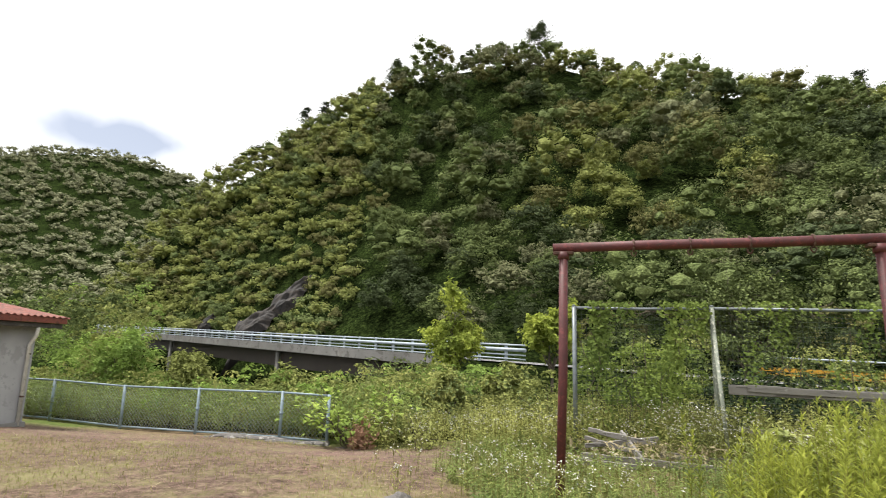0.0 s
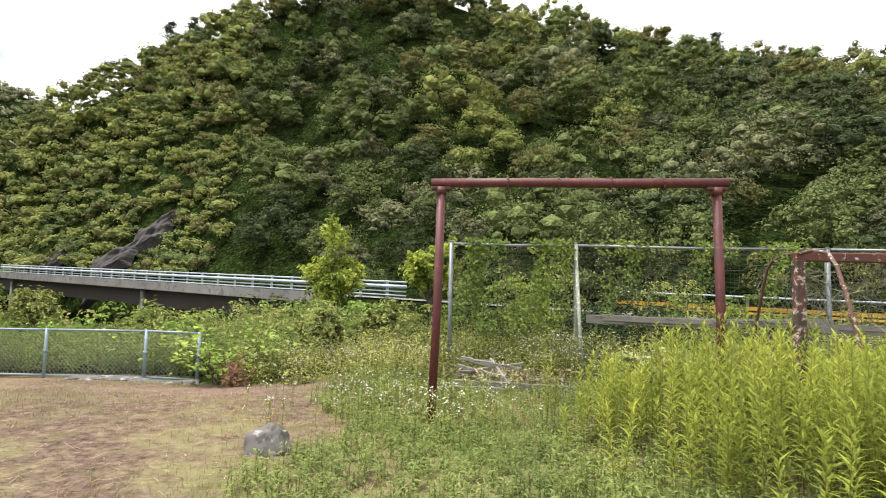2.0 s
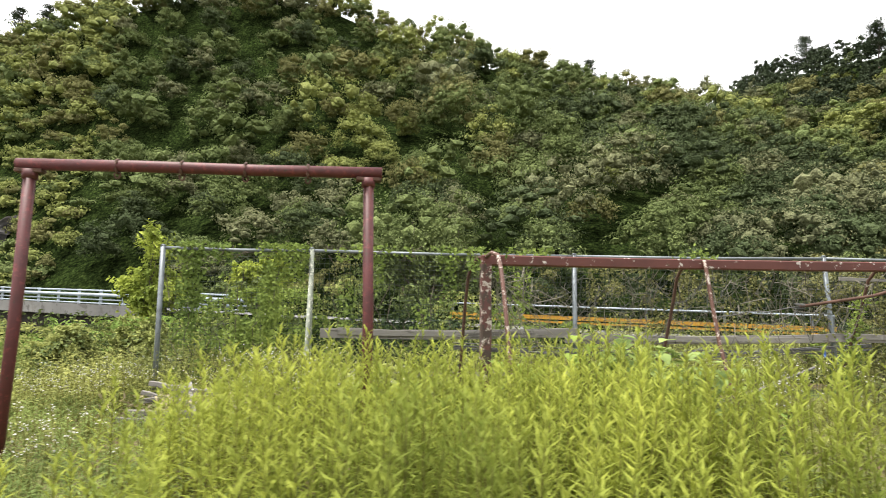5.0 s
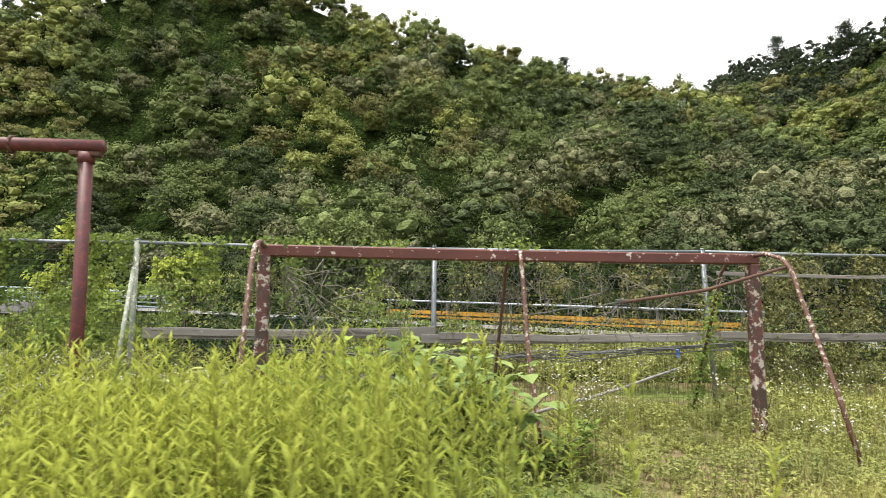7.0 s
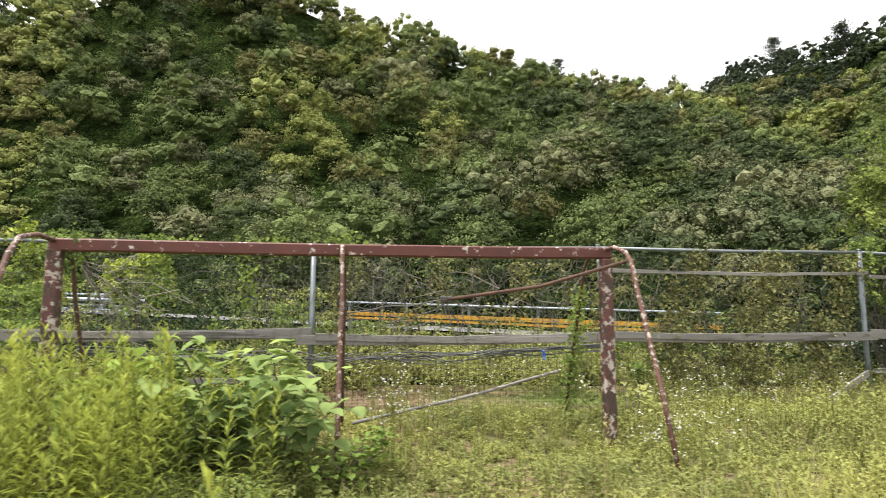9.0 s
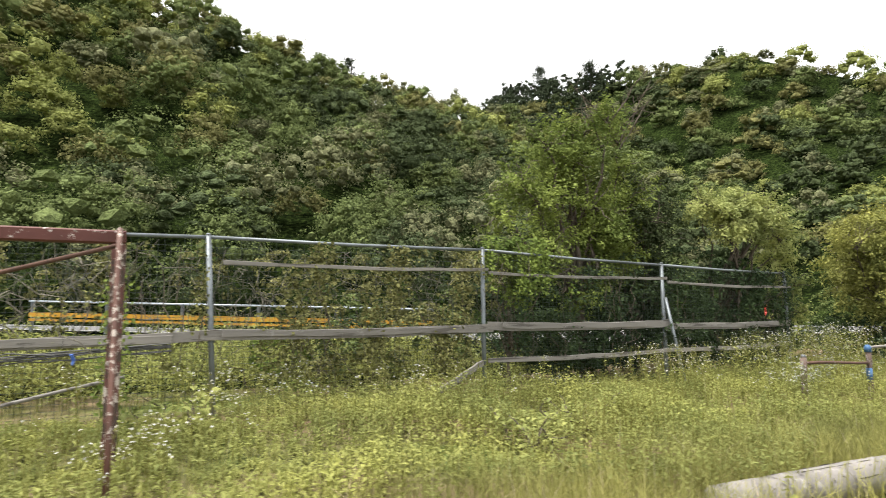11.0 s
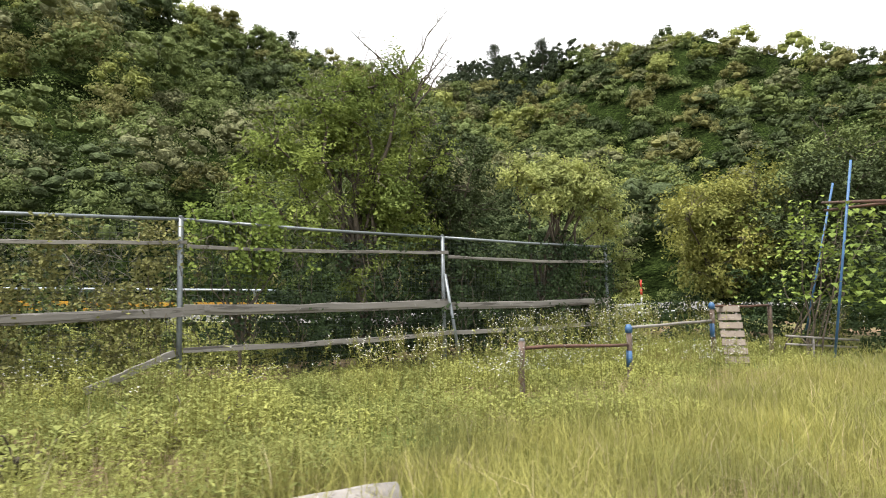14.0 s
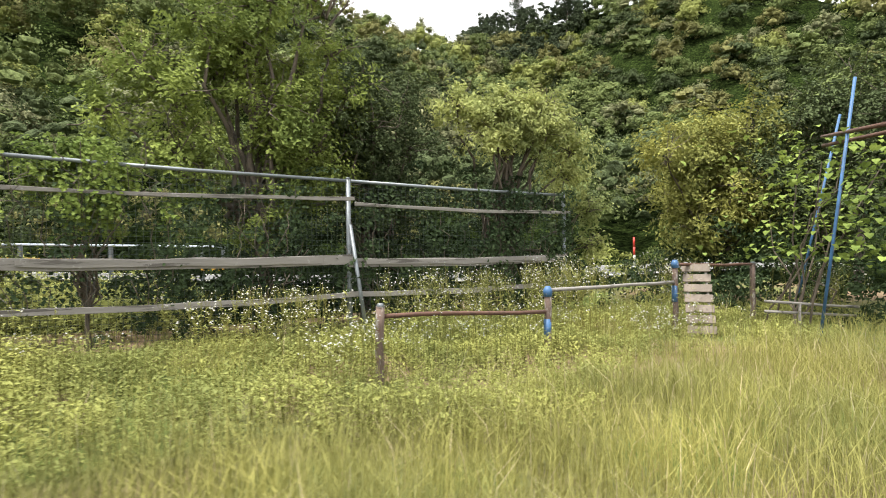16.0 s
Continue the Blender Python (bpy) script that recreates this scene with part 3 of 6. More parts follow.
def scatter(x0, x1, y0, y1, gap):
    """Jittered places at about one gap from each other."""
    xs, ys = np.meshgrid(np.arange(x0, x1, gap), np.arange(y0, y1, gap))
    p = np.stack([xs.ravel(), ys.ravel()], -1) + rng.uniform(-0.5, 0.5, (xs.size, 2)) * gap
    return p


WOODS = [LEAF_MID, LEAF_DARK, LEAF_YELLOW, LEAF_GREY, LEAF_OLIVE, LEAF_CEDAR, LEAF_FAR, BARK]


def standing(p):
    return np.c_[p, land(p[:, 0], p[:, 1])]


def main_woods():
    p = scatter(-125, 120, 28, 145, 5.2)
    p[:, 1] = 28 + 0.8 * (p[:, 1] - 28)
    x, y = p.T
    foot = road_y(x) + 9.5 / 0.84
    keep = (y > foot + 1.5) & (y < 121) & (x < 0.62 * y + 45) & (x > -1.1 * y - 4)
    bright = (x < -28) & ((y - foot) < 34 + 10 * np.sin(x * 0.2)) & (x + 0.35 * y < -5)
    bare = ((x + 46) / 5.5) ** 2 + ((y - 73) / 4.5) ** 2 < 1
    for some, low in ((keep & ~bright & ~bare, False), (keep & bright & ~bare, True)):
        q = standing(p[some])
        if low:
            extra = scatter(-115, -28, 50, 126, 2.2)
            ef = road_y(extra[:, 0]) + 9.5 / 0.84
            ok = (extra[:, 1] > ef) & (extra[:, 1] - ef < 52) & (extra[:, 0] + 0.35 * extra[:, 1] < -5) & (((extra[:, 0] + 45) / 7) ** 2 + ((extra[:, 1] - 71.5) / 5.5) ** 2 > 1)
            q = standing(extra[ok])
        n = len(q)
        dist = np.hypot(q[:, 0] - 5, q[:, 1])
        if low:
            grow = 1 + 0.7 * smooth(q[:, 1], 85, 105)
            radius, height = rng.uniform(1.2, 2.3, n) * grow, rng.uniform(1.6, 3.6, n) * grow
            mats = rng.choice([0, 2, 4], n, p=[0.25, 0.55, 0.2])
        else:
            radius = (1.9 + 1.5 * rng.random(n) ** 1.4) * np.where(rng.random(n) < 0.22, 1.55, 1.0)
            height = radius * rng.uniform(1.5, 2.1, n) + rng.uniform(0, 3.0, n)
            drift = np.sin(q[:, 0] * 0.09 + 1) + np.sin(q[:, 1] * 0.12 + q[:, 0] * 0.05)
            drift = drift + 1.3 * smooth(q[:, 1], 62, 108) + 0.5 * rng.normal(size=n) - 0.6
            mats = np.where(drift > 0.9, rng.choice([0, 2, 4, 2], n), np.where(drift < -0.7, rng.choice([1, 1, 0, 3], n), rng.choice([0, 0, 1, 3, 4, 0], n)))
        q[:, 2] -= 0.6 if low else 0.1 * height
        s = Soup()
        if low:
            canopy(s, q, radius, height, 5, 140, 0.0029 * dist + 0.1, mats, lobe=(0.35, 0.6))
        else:
            # the nearer trees carry more and smaller sprays
            for some, lobes, sprigs, core in ((dist < 72, 22, 1100, 0.45), (dist >= 72, 15, 620, 0.6)):
                canopy(s, q[some], radius[some], height[some], lobes, sprigs, 0.0025 * dist[some] + 0.09, mats[some], lobe=(0.24, 0.42), core=core)
        if low:
            tagged(s.make("hillside_scrub", WOODS), "yellow-green scrub and creepers on the steep bank", "scrub", kind="stuff")
        else:
            tagged(s.make("hillside_woods", WOODS), "dense broadleaved woods in many greens on the hill", "woods", kind="stuff")


def ridge_thicket():
    """Low growth that closes the gaps between the trees along the crest."""
    x = np.arange(-100, 74, 2.1)
    q = standing(np.stack([x + rng.uniform(-0.8, 0.8, len(x)), rng.uniform(109, 115, len(x))], -1))
    n = len(q)
    s = Soup()
    canopy(s, q - [0, 0, 0.8], rng.uniform(1.8, 2.8, n), rng.uniform(3.2, 4.6, n), 8, 190, np.full(n, 0.42), rng.choice([0, 1, 4, 3], n))
    tagged(s.make("ridge_thicket", WOODS), "low green thicket along the crest of the hill", "woods", kind="stuff")


def east_woods():
    p = scatter(40, 140, -30, 180, 4.7)
    x, y = p.T
    zz = land(x, y)
    keep = (x > 38) & (zz > 3) & (x < 127) & ~((x < 0.62 * y + 45) & (y < 129)) & (y > 0.12 * x - 8)
    q = standing(p[keep])
    n = len(q)
    cedar = (q[:, 1] > 105) & (q[:, 1] < 165) & (rng.random(n) < 0.85)
    s = Soup()
    b = q[~cedar]
    m = len(b)
    dist = np.hypot(b[:, 0] - 10, b[:, 1])
    wide = 1.8 + 1.7 * rng.random(m) ** 1.4
    canopy(s, b - [0, 0, 2.5], wide, wide * rng.uniform(1.5, 2.0, m) + rng.uniform(0, 2.5, m), 14, 440, 0.0023 * dist + 0.1, rng.choice([0, 0, 1, 1, 3, 4, 2], m))
    spire = rng.random(len(q)) < 0.3
    c = standing(scatter(92, 132, 103, 166, 4.0))
    c = c[c[:, 2] > 25]
    m = len(c)
    canopy(s, c - [0, 0, 1.0], rng.uniform(1.8, 2.8, m), rng.uniform(7, 9, m), 10, 180, np.full(m, 0.6), np.full(m, 5), lobe=(0.3, 0.5))
    c = q[cedar & spire]
    m = len(c)
    cones(s, c, rng.uniform(2.6, 3.8, m), rng.uniform(5, 7.5, m), 420, np.full(m, 1.0), np.full(m, 5))
    tagged(s.make("eastern_woods", WOODS), "mixed woods with dark cedars on the farther hill", "woods", kind="stuff")


def far_woods():
    p = scatter(-440, -90, 118, 262, 6.6)
    x, y = p.T
    keep = (x < -0.62 * y) & (x > -1.75 * y) & (land(x, y) > 4)
    q = standing(p[keep])
    n = len(q)
    s = Soup()
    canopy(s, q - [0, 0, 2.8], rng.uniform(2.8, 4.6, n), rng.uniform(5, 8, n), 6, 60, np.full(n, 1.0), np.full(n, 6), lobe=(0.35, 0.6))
    tagged(s.make("distant_woods", WOODS), "distant hillside woods with haze painted into their green", "woods", kind="stuff")


main_woods()
ridge_thicket()
east_woods()
far_woods()


def tree(name, label, base, height, lobes, leaf, count, leaf_mat, stems=3, trunk=0.08, bare=0, bark=BARK, shape=1.0):
    """A tree: a tapered trunk that forks into limbs towards its leafy lobes (centre, radius), and a crown of leaves."""
    base = np.asarray(base, float)
    t = thing(name, label, "tree")
    wood = Soup()
    lobes = [(np.asarray(c, float), r) for c, r in lobes]
    fork = base + [0, 0, height * 0.3]
    tube(wood, wobble(base - [0, 0, 0.1], fork, 6, trunk * 0.35), np.linspace(trunk * 1.25, trunk * 0.8, 6), 9)
    for c, r in lobes:
        tube(wood, wobble(fork - [0, 0, 0.1], c, 7, 0.12), np.linspace(trunk * 0.6, trunk * 0.12, 7), 6, caps=False)
        for _ in range(stems):
            d = unit(rng.normal(size=3) + [0, 0, 0.5])
            tube(wood, wobble(c - d * r * 0.2, c + d * r * 0.95, 5, 0.06), np.linspace(trunk * 0.15, trunk * 0.04, 5), 4, caps=False)
    wood.make("trunk", [bark], t, smooth=True)
    if bare:
        dead = Soup()
        top = max(lobes, key=lambda l: l[0][2])
        for _ in range(bare):
            a = top[0] + rng.normal(size=3) * top[1] * 0.25 - [0, 0, 0.4]
            b = a + unit(rng.normal(size=3) * [0.55, 0.55, 0.2] + [0, 0, 1.0]) * rng.uniform(0.9, 1.7)
            line = wobble(a, b, 7, 0.04)
            tube(dead, line, np.linspace(0.024, 0.006, 7), 5, caps=False)
            for k in (2, 3, 3, 4, 4, 5, 5):
                tube(dead, wobble(line[k], line[k] + unit(rng.normal(size=3) + [0, 0, 0.8]) * rng.uniform(0.2, 0.5), 4, 0.02), np.linspace(0.009, 0.003, 4), 4, caps=False)
        dead.make("dead_top", [bark], t, "leafless dead twigs")
    s = Soup()
    weight = np.array([r ** 2 for _, r in lobes])
    pick = rng.choice(len(lobes), count, p=weight / weight.sum())
    c, r = np.array([l[0] for l in lobes])[pick], np.array([l[1] for l in lobes])[pick]
    n = unit(rng.normal(size=(count, 3)) + [0, 0, 0.2])
    # leaves gather in sprays along twigs, so the outline stays uneven
    sprays = unit(rng.normal(size=(len(lobes), 20, 3)) + [0, 0, 0.25]) * rng.uniform(0.6, 1.3, (len(lobes), 20, 1))
    axis = sprays[pick, rng.integers(0, 20, count)]
    along = rng.uniform(0.15, 1.0, count) ** 0.7
    p = c + axis * (r * along)[:, None] + rng.normal(size=(count, 3)) * (r * 0.11 * shape)[:, None] - np.array([0, 0, 1.0]) * (0.12 * r * along ** 2)[:, None]
    n = unit(axis + 0.4 * n)
    leaves(s, p, n + [0, 0, 0.6], leaf, leaf * 0.5, 0, tilt=0.45)
    s.make("crown", [leaf_mat], t)
    return t



# ---- road, bridge and barriers ----
ROAD_N = np.array([0.54, 0.84, 0])


def beside_road(x, v, dz=0.0):
    """A point v metres past the near edge of the road, dz above it."""
    x = np.asarray(x, float)
    return np.stack([x + 0 * v, road_y(x) + v / 0.84, road_z(x) + dz + 0 * x], -1)


def strip(name, xs, v0, v1, dz, material, label, category, thick=0.0):
    a, b = beside_road(xs, v0, dz), beside_road(xs, v1, dz)
    s = Soup()
    if thick:
        ring = np.stack([a, b, b - [0, 0, thick], a - [0, 0, thick]], 1)
        n = len(xs)
        f = [(i * 4 + j, i * 4 + (j + 1) % 4, i * 4 + 4 + (j + 1) % 4, i * 4 + 4 + j) for i in range(n - 1) for j in range(4)]
        s.add(ring.reshape(1, -1, 3), [tuple(reversed(g)) for g in f] + [(0, 1, 2, 3), tuple(4 * (n - 1) + j for j in (3, 2, 1, 0))])
    else:
        s.add(np.stack([a, b], 1).reshape(1, -1, 3), [(i * 2, i * 2 + 2, i * 2 + 3, i * 2 + 1) for i in range(len(xs) - 1)])
    return s


road_xs = np.linspace(-90, 60, 120)
tagged(strip("road", road_xs, 0.15, 7.0, 0.03, ASPHALT, "", "").make("road", [ASPHALT]), "worn grey asphalt road along the foot of the hill", "road", kind="structure")
for v in (0.5, 6.6):
    tagged(strip("road_line", road_xs, v, v + 0.16, 0.036, WHITE_PAINT, "", "").make("road_edge_line", [WHITE_PAINT]), "white painted edge line on the asphalt", "road marking", kind="structure")

bridge = thing("road_bridge", "concrete road bridge with brown girder over the ravine", "bridge")
bridge_xs = np.linspace(-88, -9.3, 40)
strip("deck", bridge_xs, -0.25, 7.4, 0.0, CONCRETE, "", "", 0.52).make("deck", [CONCRETE], bridge)
strip("kerb", bridge_xs, -0.25, 0.12, 0.16, CONCRETE, "", "", 0.155).make("kerb", [CONCRETE], bridge)
for v in (0.7, 3.4, 6.1):
    strip("girder", bridge_xs, v, v + 0.25, -0.52, GIRDER, "", "", 1.4).make("girder", [GIRDER], bridge, "brown painted steel girder")
for x in (-27.2, -52.0, -74.0):
    p = beside_road(np.array([x]), 0.35)[0]
    s = Soup()
    tube(s, [(p[0], p[1], -5), (p[0], p[1], p[2] - 0.62)], 0.21, 14)
    s.make("pier", [CONCRETE], bridge, "pale concrete pier", smooth=True)
s = Soup()
a, b = beside_road(np.array([-9.35]), -0.3)[0], beside_road(np.array([-9.35]), 7.5)[0]
for p, q in ((a, b),):
    bar("abutment", (p[0] + 0.6, p[1], -1.2), (q[0] + 0.6, q[1], -1.2), 4.6, 1.1, CONCRETE, bridge, "stained concrete abutment", 0.03)

railing = thing("bridge_railing", "pale blue-grey steel pipe railing on the bridge edge", "railing")
rail_xs = np.linspace(-86, -3.0, 60)
for dz, r in ((1.0, 0.045), (0.74, 0.1), (0.46, 0.04), (0.24, 0.04)):
    pipe("rail", beside_road(rail_xs, -0.06 * np.ones(60), dz), r, RAIL_PAINT, railing, sides=8)
post_mesh = None
for x in np.arange(-85.0, -2.5, 1.72):
    p = beside_road(np.array([x]), 0.04)[0]
    if post_mesh is None:
        o = bar("post", (0, 0, 0.0), (0, 0, 1.06), 0.09, 0.16, RAIL_PAINT, railing, up=(0.54, 0.84, 0))
        post_mesh = o.data
    else:
        o = new("post", post_mesh)
        o.parent = railing
    o.location = p

guard = thing("guard_rail", "roadside barrier with a pale pipe over yellow steel beams", "guard rail")
guard_xs = np.linspace(6.6, 18.2, 24)
pipe("top_pipe", beside_road(guard_xs, 0 * guard_xs, 1.0), 0.032, RAIL_PAINT, guard, "pale grey top pipe", 8)
for dz, w in ((0.63, 0.15), (0.42, 0.08)):
    strip("beam", guard_xs, -0.03, 0.05, dz, YELLOW, "", "", w).make("beam", [YELLOW], guard, "yellow painted steel beam")
for x in np.append(np.arange(6.7, 18.0, 2.2), 18.2):
    p = beside_road(np.array([x]), 0.09)[0]
    bar("post", p - [0, 0, 0.1], p + [0, 0, 1.02], 0.09, 0.09, GALVANISED, guard, up=(0.54, 0.84, 0))

# red and white delineator beside the road
pole = thing("delineator_pole", "red and white banded roadside marker pole", "marker pole")
for n, (z0, z1) in enumerate(((0, 0.45), (0.45, 0.72), (0.72, 0.98), (0.98, 1.3))):
    pipe("band", [(30.2, 12.6, 0.1 + z0), (30.2, 12.6, 0.1 + z1)], 0.034, (WHITE_PAINT, WHITE_PAINT, RED_PAINT, RED_PAINT)[n] if n != 1 else WHITE_PAINT, pole)

# ---- bare rock on the bank ----


def rock_face(cx, cy, w, h, label):
    bm = bmesh.new()
    bmesh.ops.create_grid(bm, x_segments=26, y_segments=26, size=0.5)
    for v in bm.verts:
        u, t = v.co.x, v.co.y + 0.5
        x, y = cx + u * w, cy + t * h * 0.75
        k = max(abs(u), abs(t - 0.5)) * 2
        lump = 0.9 * noise.noise(Vector((u * 3 + cx, t * 4, 0))) + 0.4 * noise.noise(Vector((u * 9, t * 9 + cy, 2)))
        v.co = Vector((x + lump * 0.3, y - 0.7 - lump * 0.5 + 2.6 * max(0, k - 0.6), float(land(x, y)) + 1.0 + lump * 0.5 - 2.2 * max(0, k - 0.75) + t * h * 0.25))
    me = bpy.data.meshes.new("rock_face")
    bm.to_mesh(me)
    bm.free()
    me.materials.append(CLIFF)
    tagged(new("rock_face", me), label, "rock")


rock_face(-46.5, 69.3, 7, 4.5, "bare dark grey rock slab on the steep bank")
rock_face(-42.5, 71.5, 6, 4.5, "bare brownish rock slab among creepers")
rock_face(-60.5, 78.5, 2.6, 3.5, "small pale rock outcrop among scrub")

# ---- shed ----
shed = thing("shed", "grey board shed with a rusty red sheet roof", "shed")
for k in range(5):
    y1 = 9.0 - 0.91 * k
    bar("wall_panel", (-11.6, y1, 0.62), (-11.6, y1 - 0.9, 0.62), 2.25, 0.05, BOARD, shed, bevel=0.004)
bar("end_wall", (-11.63, 8.97, 0.62), (-16.1, 8.97, 0.62), 2.25, 0.06, BOARD, shed, bevel=0.004)
bar("front_wall", (-11.63, 4.5, 0.62), (-16.1, 4.5, 0.62), 2.25, 0.06, BOARD, shed, bevel=0.004)
bar("back_wall", (-16.13, 4.53, 0.8), (-16.13, 8.94, 0.8), 2.6, 0.06, BOARD, shed, bevel=0.004)
bar("footing", (-11.56, 9.02, -0.45), (-11.56, 4.4, -0.45), 0.24, 0.12, CONCRETE, shed, bevel=0.01)
bar("eaves_board", (-11.28, 9.35, 1.72), (-11.28, 4.2, 1.72), 0.1, 0.03, DARK_WOOD, shed)
bar("soffit", (-11.44, 9.3, 1.765), (-11.44, 4.25, 1.765), 0.02, 0.29, DARK_WOOD, shed, bevel=0.003)
bar("roof_edge", (-11.22, 9.4, 1.84), (-11.22, 4.15, 1.84), 0.13, 0.02, ROOF_RUST, shed, "rusty red folded sheet edge", rough=0.01)
s = Soup()
ux = np.linspace(4.1, 9.45, 150)
wave = 0.018 * np.sin(ux * 2 * np.pi / 0.15)
lo, hi = np.stack([-11.2 + 0 * ux, ux, 1.92 + wave], -1), np.stack([-16.4 + 0 * ux, ux, 2.75 + wave], -1)
grid = np.concatenate([lo, hi, lo - [0, 0, 0.02], hi - [0, 0, 0.02]])[None]
n = len(ux)
s.add(grid, [(i, i + 1, n + i + 1, n + i) for i in range(n - 1)] + [(2 * n + i + 1, 2 * n + i, 3 * n + i, 3 * n + i + 1) for i in range(n - 1)] + [(i + 1, i, 2 * n + i, 2 * n + i + 1) for i in range(n - 1)])
s.make("roof_sheet", [ROOF_RUST], shed, "corrugated rusty red roofing sheet")
pipe("downpipe", [(-11.3, 8.8, 1.68), (-11.32, 8.8, 1.5), (-11.52, 8.84, 1.3), (-11.53, 8.86, -0.4)], 0.035, PIPE_WHITE, shed, "dirty white plastic downpipe")
for z in (1.1, 0.2):
    pipe("pipe_clip", [(-11.53, 8.86, z - 0.015), (-11.53, 8.86, z + 0.015)], 0.045, RUST, shed)

# ---- chain-link fence at the yard's edge ----
link = thing("chain_link_fence", "low blue-grey chain-link fence at the yard edge", "fence")
LINK_POSTS = [(-14.4, 10.5), (-12.3, 10.3), (-10.1, 10.15), (-8.0, 10.0), (-5.93, 9.93), (-4.88, 9.95)]


def link_z(x, y):
    return float(yard(x, y))


for x, y in LINK_POSTS:
    z = link_z(x, y)
    pipe("post", [(x, y, z - 0.1), (x, y, z + 0.98)], 0.032, FENCE_PAINT, link)
    if x > -9:
        pipe("post_collar", [(x, y, z + 0.5), (x, y, z + 0.56)], 0.04, FENCE_PAINT, link)
for (x0, y0), (x1, y1) in zip(LINK_POSTS, LINK_POSTS[1:]):
    a, b = np.array([x0, y0, link_z(x0, y0)]), np.array([x1, y1, link_z(x1, y1)])
    for dz in (0.95, 0.06):
        pipe("rail", [a + [0, 0, dz], b + [0, 0, dz]], 0.022, FENCE_PAINT, link)
    s = Soup()
    length, top, step = float(np.hypot(x1 - x0, y1 - y0)), 0.87, 0.09
    for sign in (1, -1):
        for k in np.arange(-top, length, step):
            u0, u1 = (k, k + top) if sign > 0 else (k + top, k)
            lo, hi = max(0, -k) / top, min(top, length - k) / top
            if hi - lo < 0.02:
                continue
            f = lambda t: a + (b - a) * ((k + t * top) / length) + np.array([0, 0, 0.07 + (t if sign > 0 else 1 - t) * top])
            tube(s, [f(lo), f(hi)], 0.0028, 3, caps=False)
    s.make("wire_mesh", [CHAIN], link, "diamond wire mesh")
bar("stone_footing", (-7.4, 9.84, link_z(-6, 10) + 0.0), (-4.8, 9.84, link_z(-5, 10) + 0.0), 0.12, 0.3, STONE, link, "rough stone footing", 0.03, rough=0.05)

# ---- red swing frame ----
swing = thing("swing_frame", "dark red rusty pipe swing frame without swings", "swing frame")
pipe("crossbar", [(-0.09, 5.218, 2.55), (0.95, 5.15, 2.557), (1.95, 5.085, 2.55), (3.06, 5.012, 2.555)], 0.052, RED_PIPE, swing, sides=16)
for (x, y), (bx, by) in (((0.02, 5.21), (-0.04, 5.2)), ((2.94, 5.02), (2.96, 5.03))):
    pipe("post", [(bx, by, -0.15), ((x + bx) / 2 + 0.015, (y + by) / 2, 1.2), (x, y, 2.5)], 0.048, RED_PIPE, swing, sides=14)
    pipe("post_collar", [(x, y, 2.42), (x, y, 2.5)], 0.062, RED_PIPE, swing, sides=14)
    bar("bracket", (x - 0.11, y, 2.49), (x + 0.11, y, 2.49), 0.035, 0.09, RUST, swing)
for x in (0.75, 1.3, 1.85, 2.4):
    y = 5.212 - 0.065 * x
    a = np.linspace(0, 2 * np.pi, 13)
    pipe("hanger", np.stack([x + 0 * a, y + 0.06 * np.sin(a), 2.55 + 0.062 * np.cos(a)], -1), 0.012, RUST, swing, sides=6)
    a = np.linspace(0, np.pi, 9)
    pipe("hook", np.stack([x + 0.025 * np.cos(a), y + 0 * a, 2.49 - 0.05 * np.sin(a)], -1), 0.008, RUST, swing, sides=6)

# ---- goal ----


def behind_net(x, z):
    """A place just behind the netting of the tall fence."""
    return np.array([x, np.interp(x, [6.2, 14.3], [8.55, 7.9]), z])


goal = thing("football_goal", "peeling red-brown steel football goal with bent net stays", "goal")
GL, GM, GR = np.array([4.19, 5.77, 1.85]), np.array([6.62, 5.74, 1.85]), np.array([9.19, 5.7, 1.87])
bar("crossbar", GL + [-0.05, 0, 0], GR + [0.05, 0, 0], 0.11, 0.11, GOAL_BAR, goal, "red-brown bar with white paint scars", 0.012, sag=0.01, rough=0.004)
for g in (GL, GR):
    bar("post", (g[0], g[1], -0.15), (g[0], g[1], 1.815), 0.11, 0.11, GOAL_POST, goal, "badly peeled steel post", 0.012, rough=0.01, up=(0, 1, 0))
for name, g, dx in (("l", GL, -0.1), ("m", GM, 0.02), ("r", GR, 0.0)):
    for way in (-1, 1):
        y = g[1]
        reach = np.array([[0, 0, 0.03], [dx * 0.4, 0.2 * way, 0.04], [dx * 0.7, 0.42 * way, -0.03], [dx * 0.85, 0.52 * way, -0.13], [dx, 0.62 * way, -0.4], [dx, 0.95 * way, -1.2], [dx, 1.22 * way, -1.98]])
        if name == "m" and way < 0:
            reach = np.array([[0, 0, 0.03], [0, -0.07, 0.03], [0, -0.1, -0.06], [0.01, -0.16, -0.4], [0, -0.28, -0.85], [0, -0.5, -1.4], [0, -0.72, -1.98]])
        if name == "l" and way < 0:
            reach = np.array([[0, 0, 0.03], [0, -0.3, 0.05], [0, -0.55, 0.0], [0, -0.68, -0.14], [0, -0.8, -0.4], [0, -1.0, -0.95], [0, -1.25, -1.98]])
        pipe("net_stay", g + reach, 0.021 if way < 0 else 0.019, GOAL_STAY if way < 0 else RUST, goal, "bent pipe with flaking paint")
pipe("loose_bar", [GR + [-0.02, -0.48, -0.12], (8.4, 5.38, 1.52), (7.54, 5.42, 1.395)], 0.017, RUST, goal, "loose rusty bar")
s = Soup()
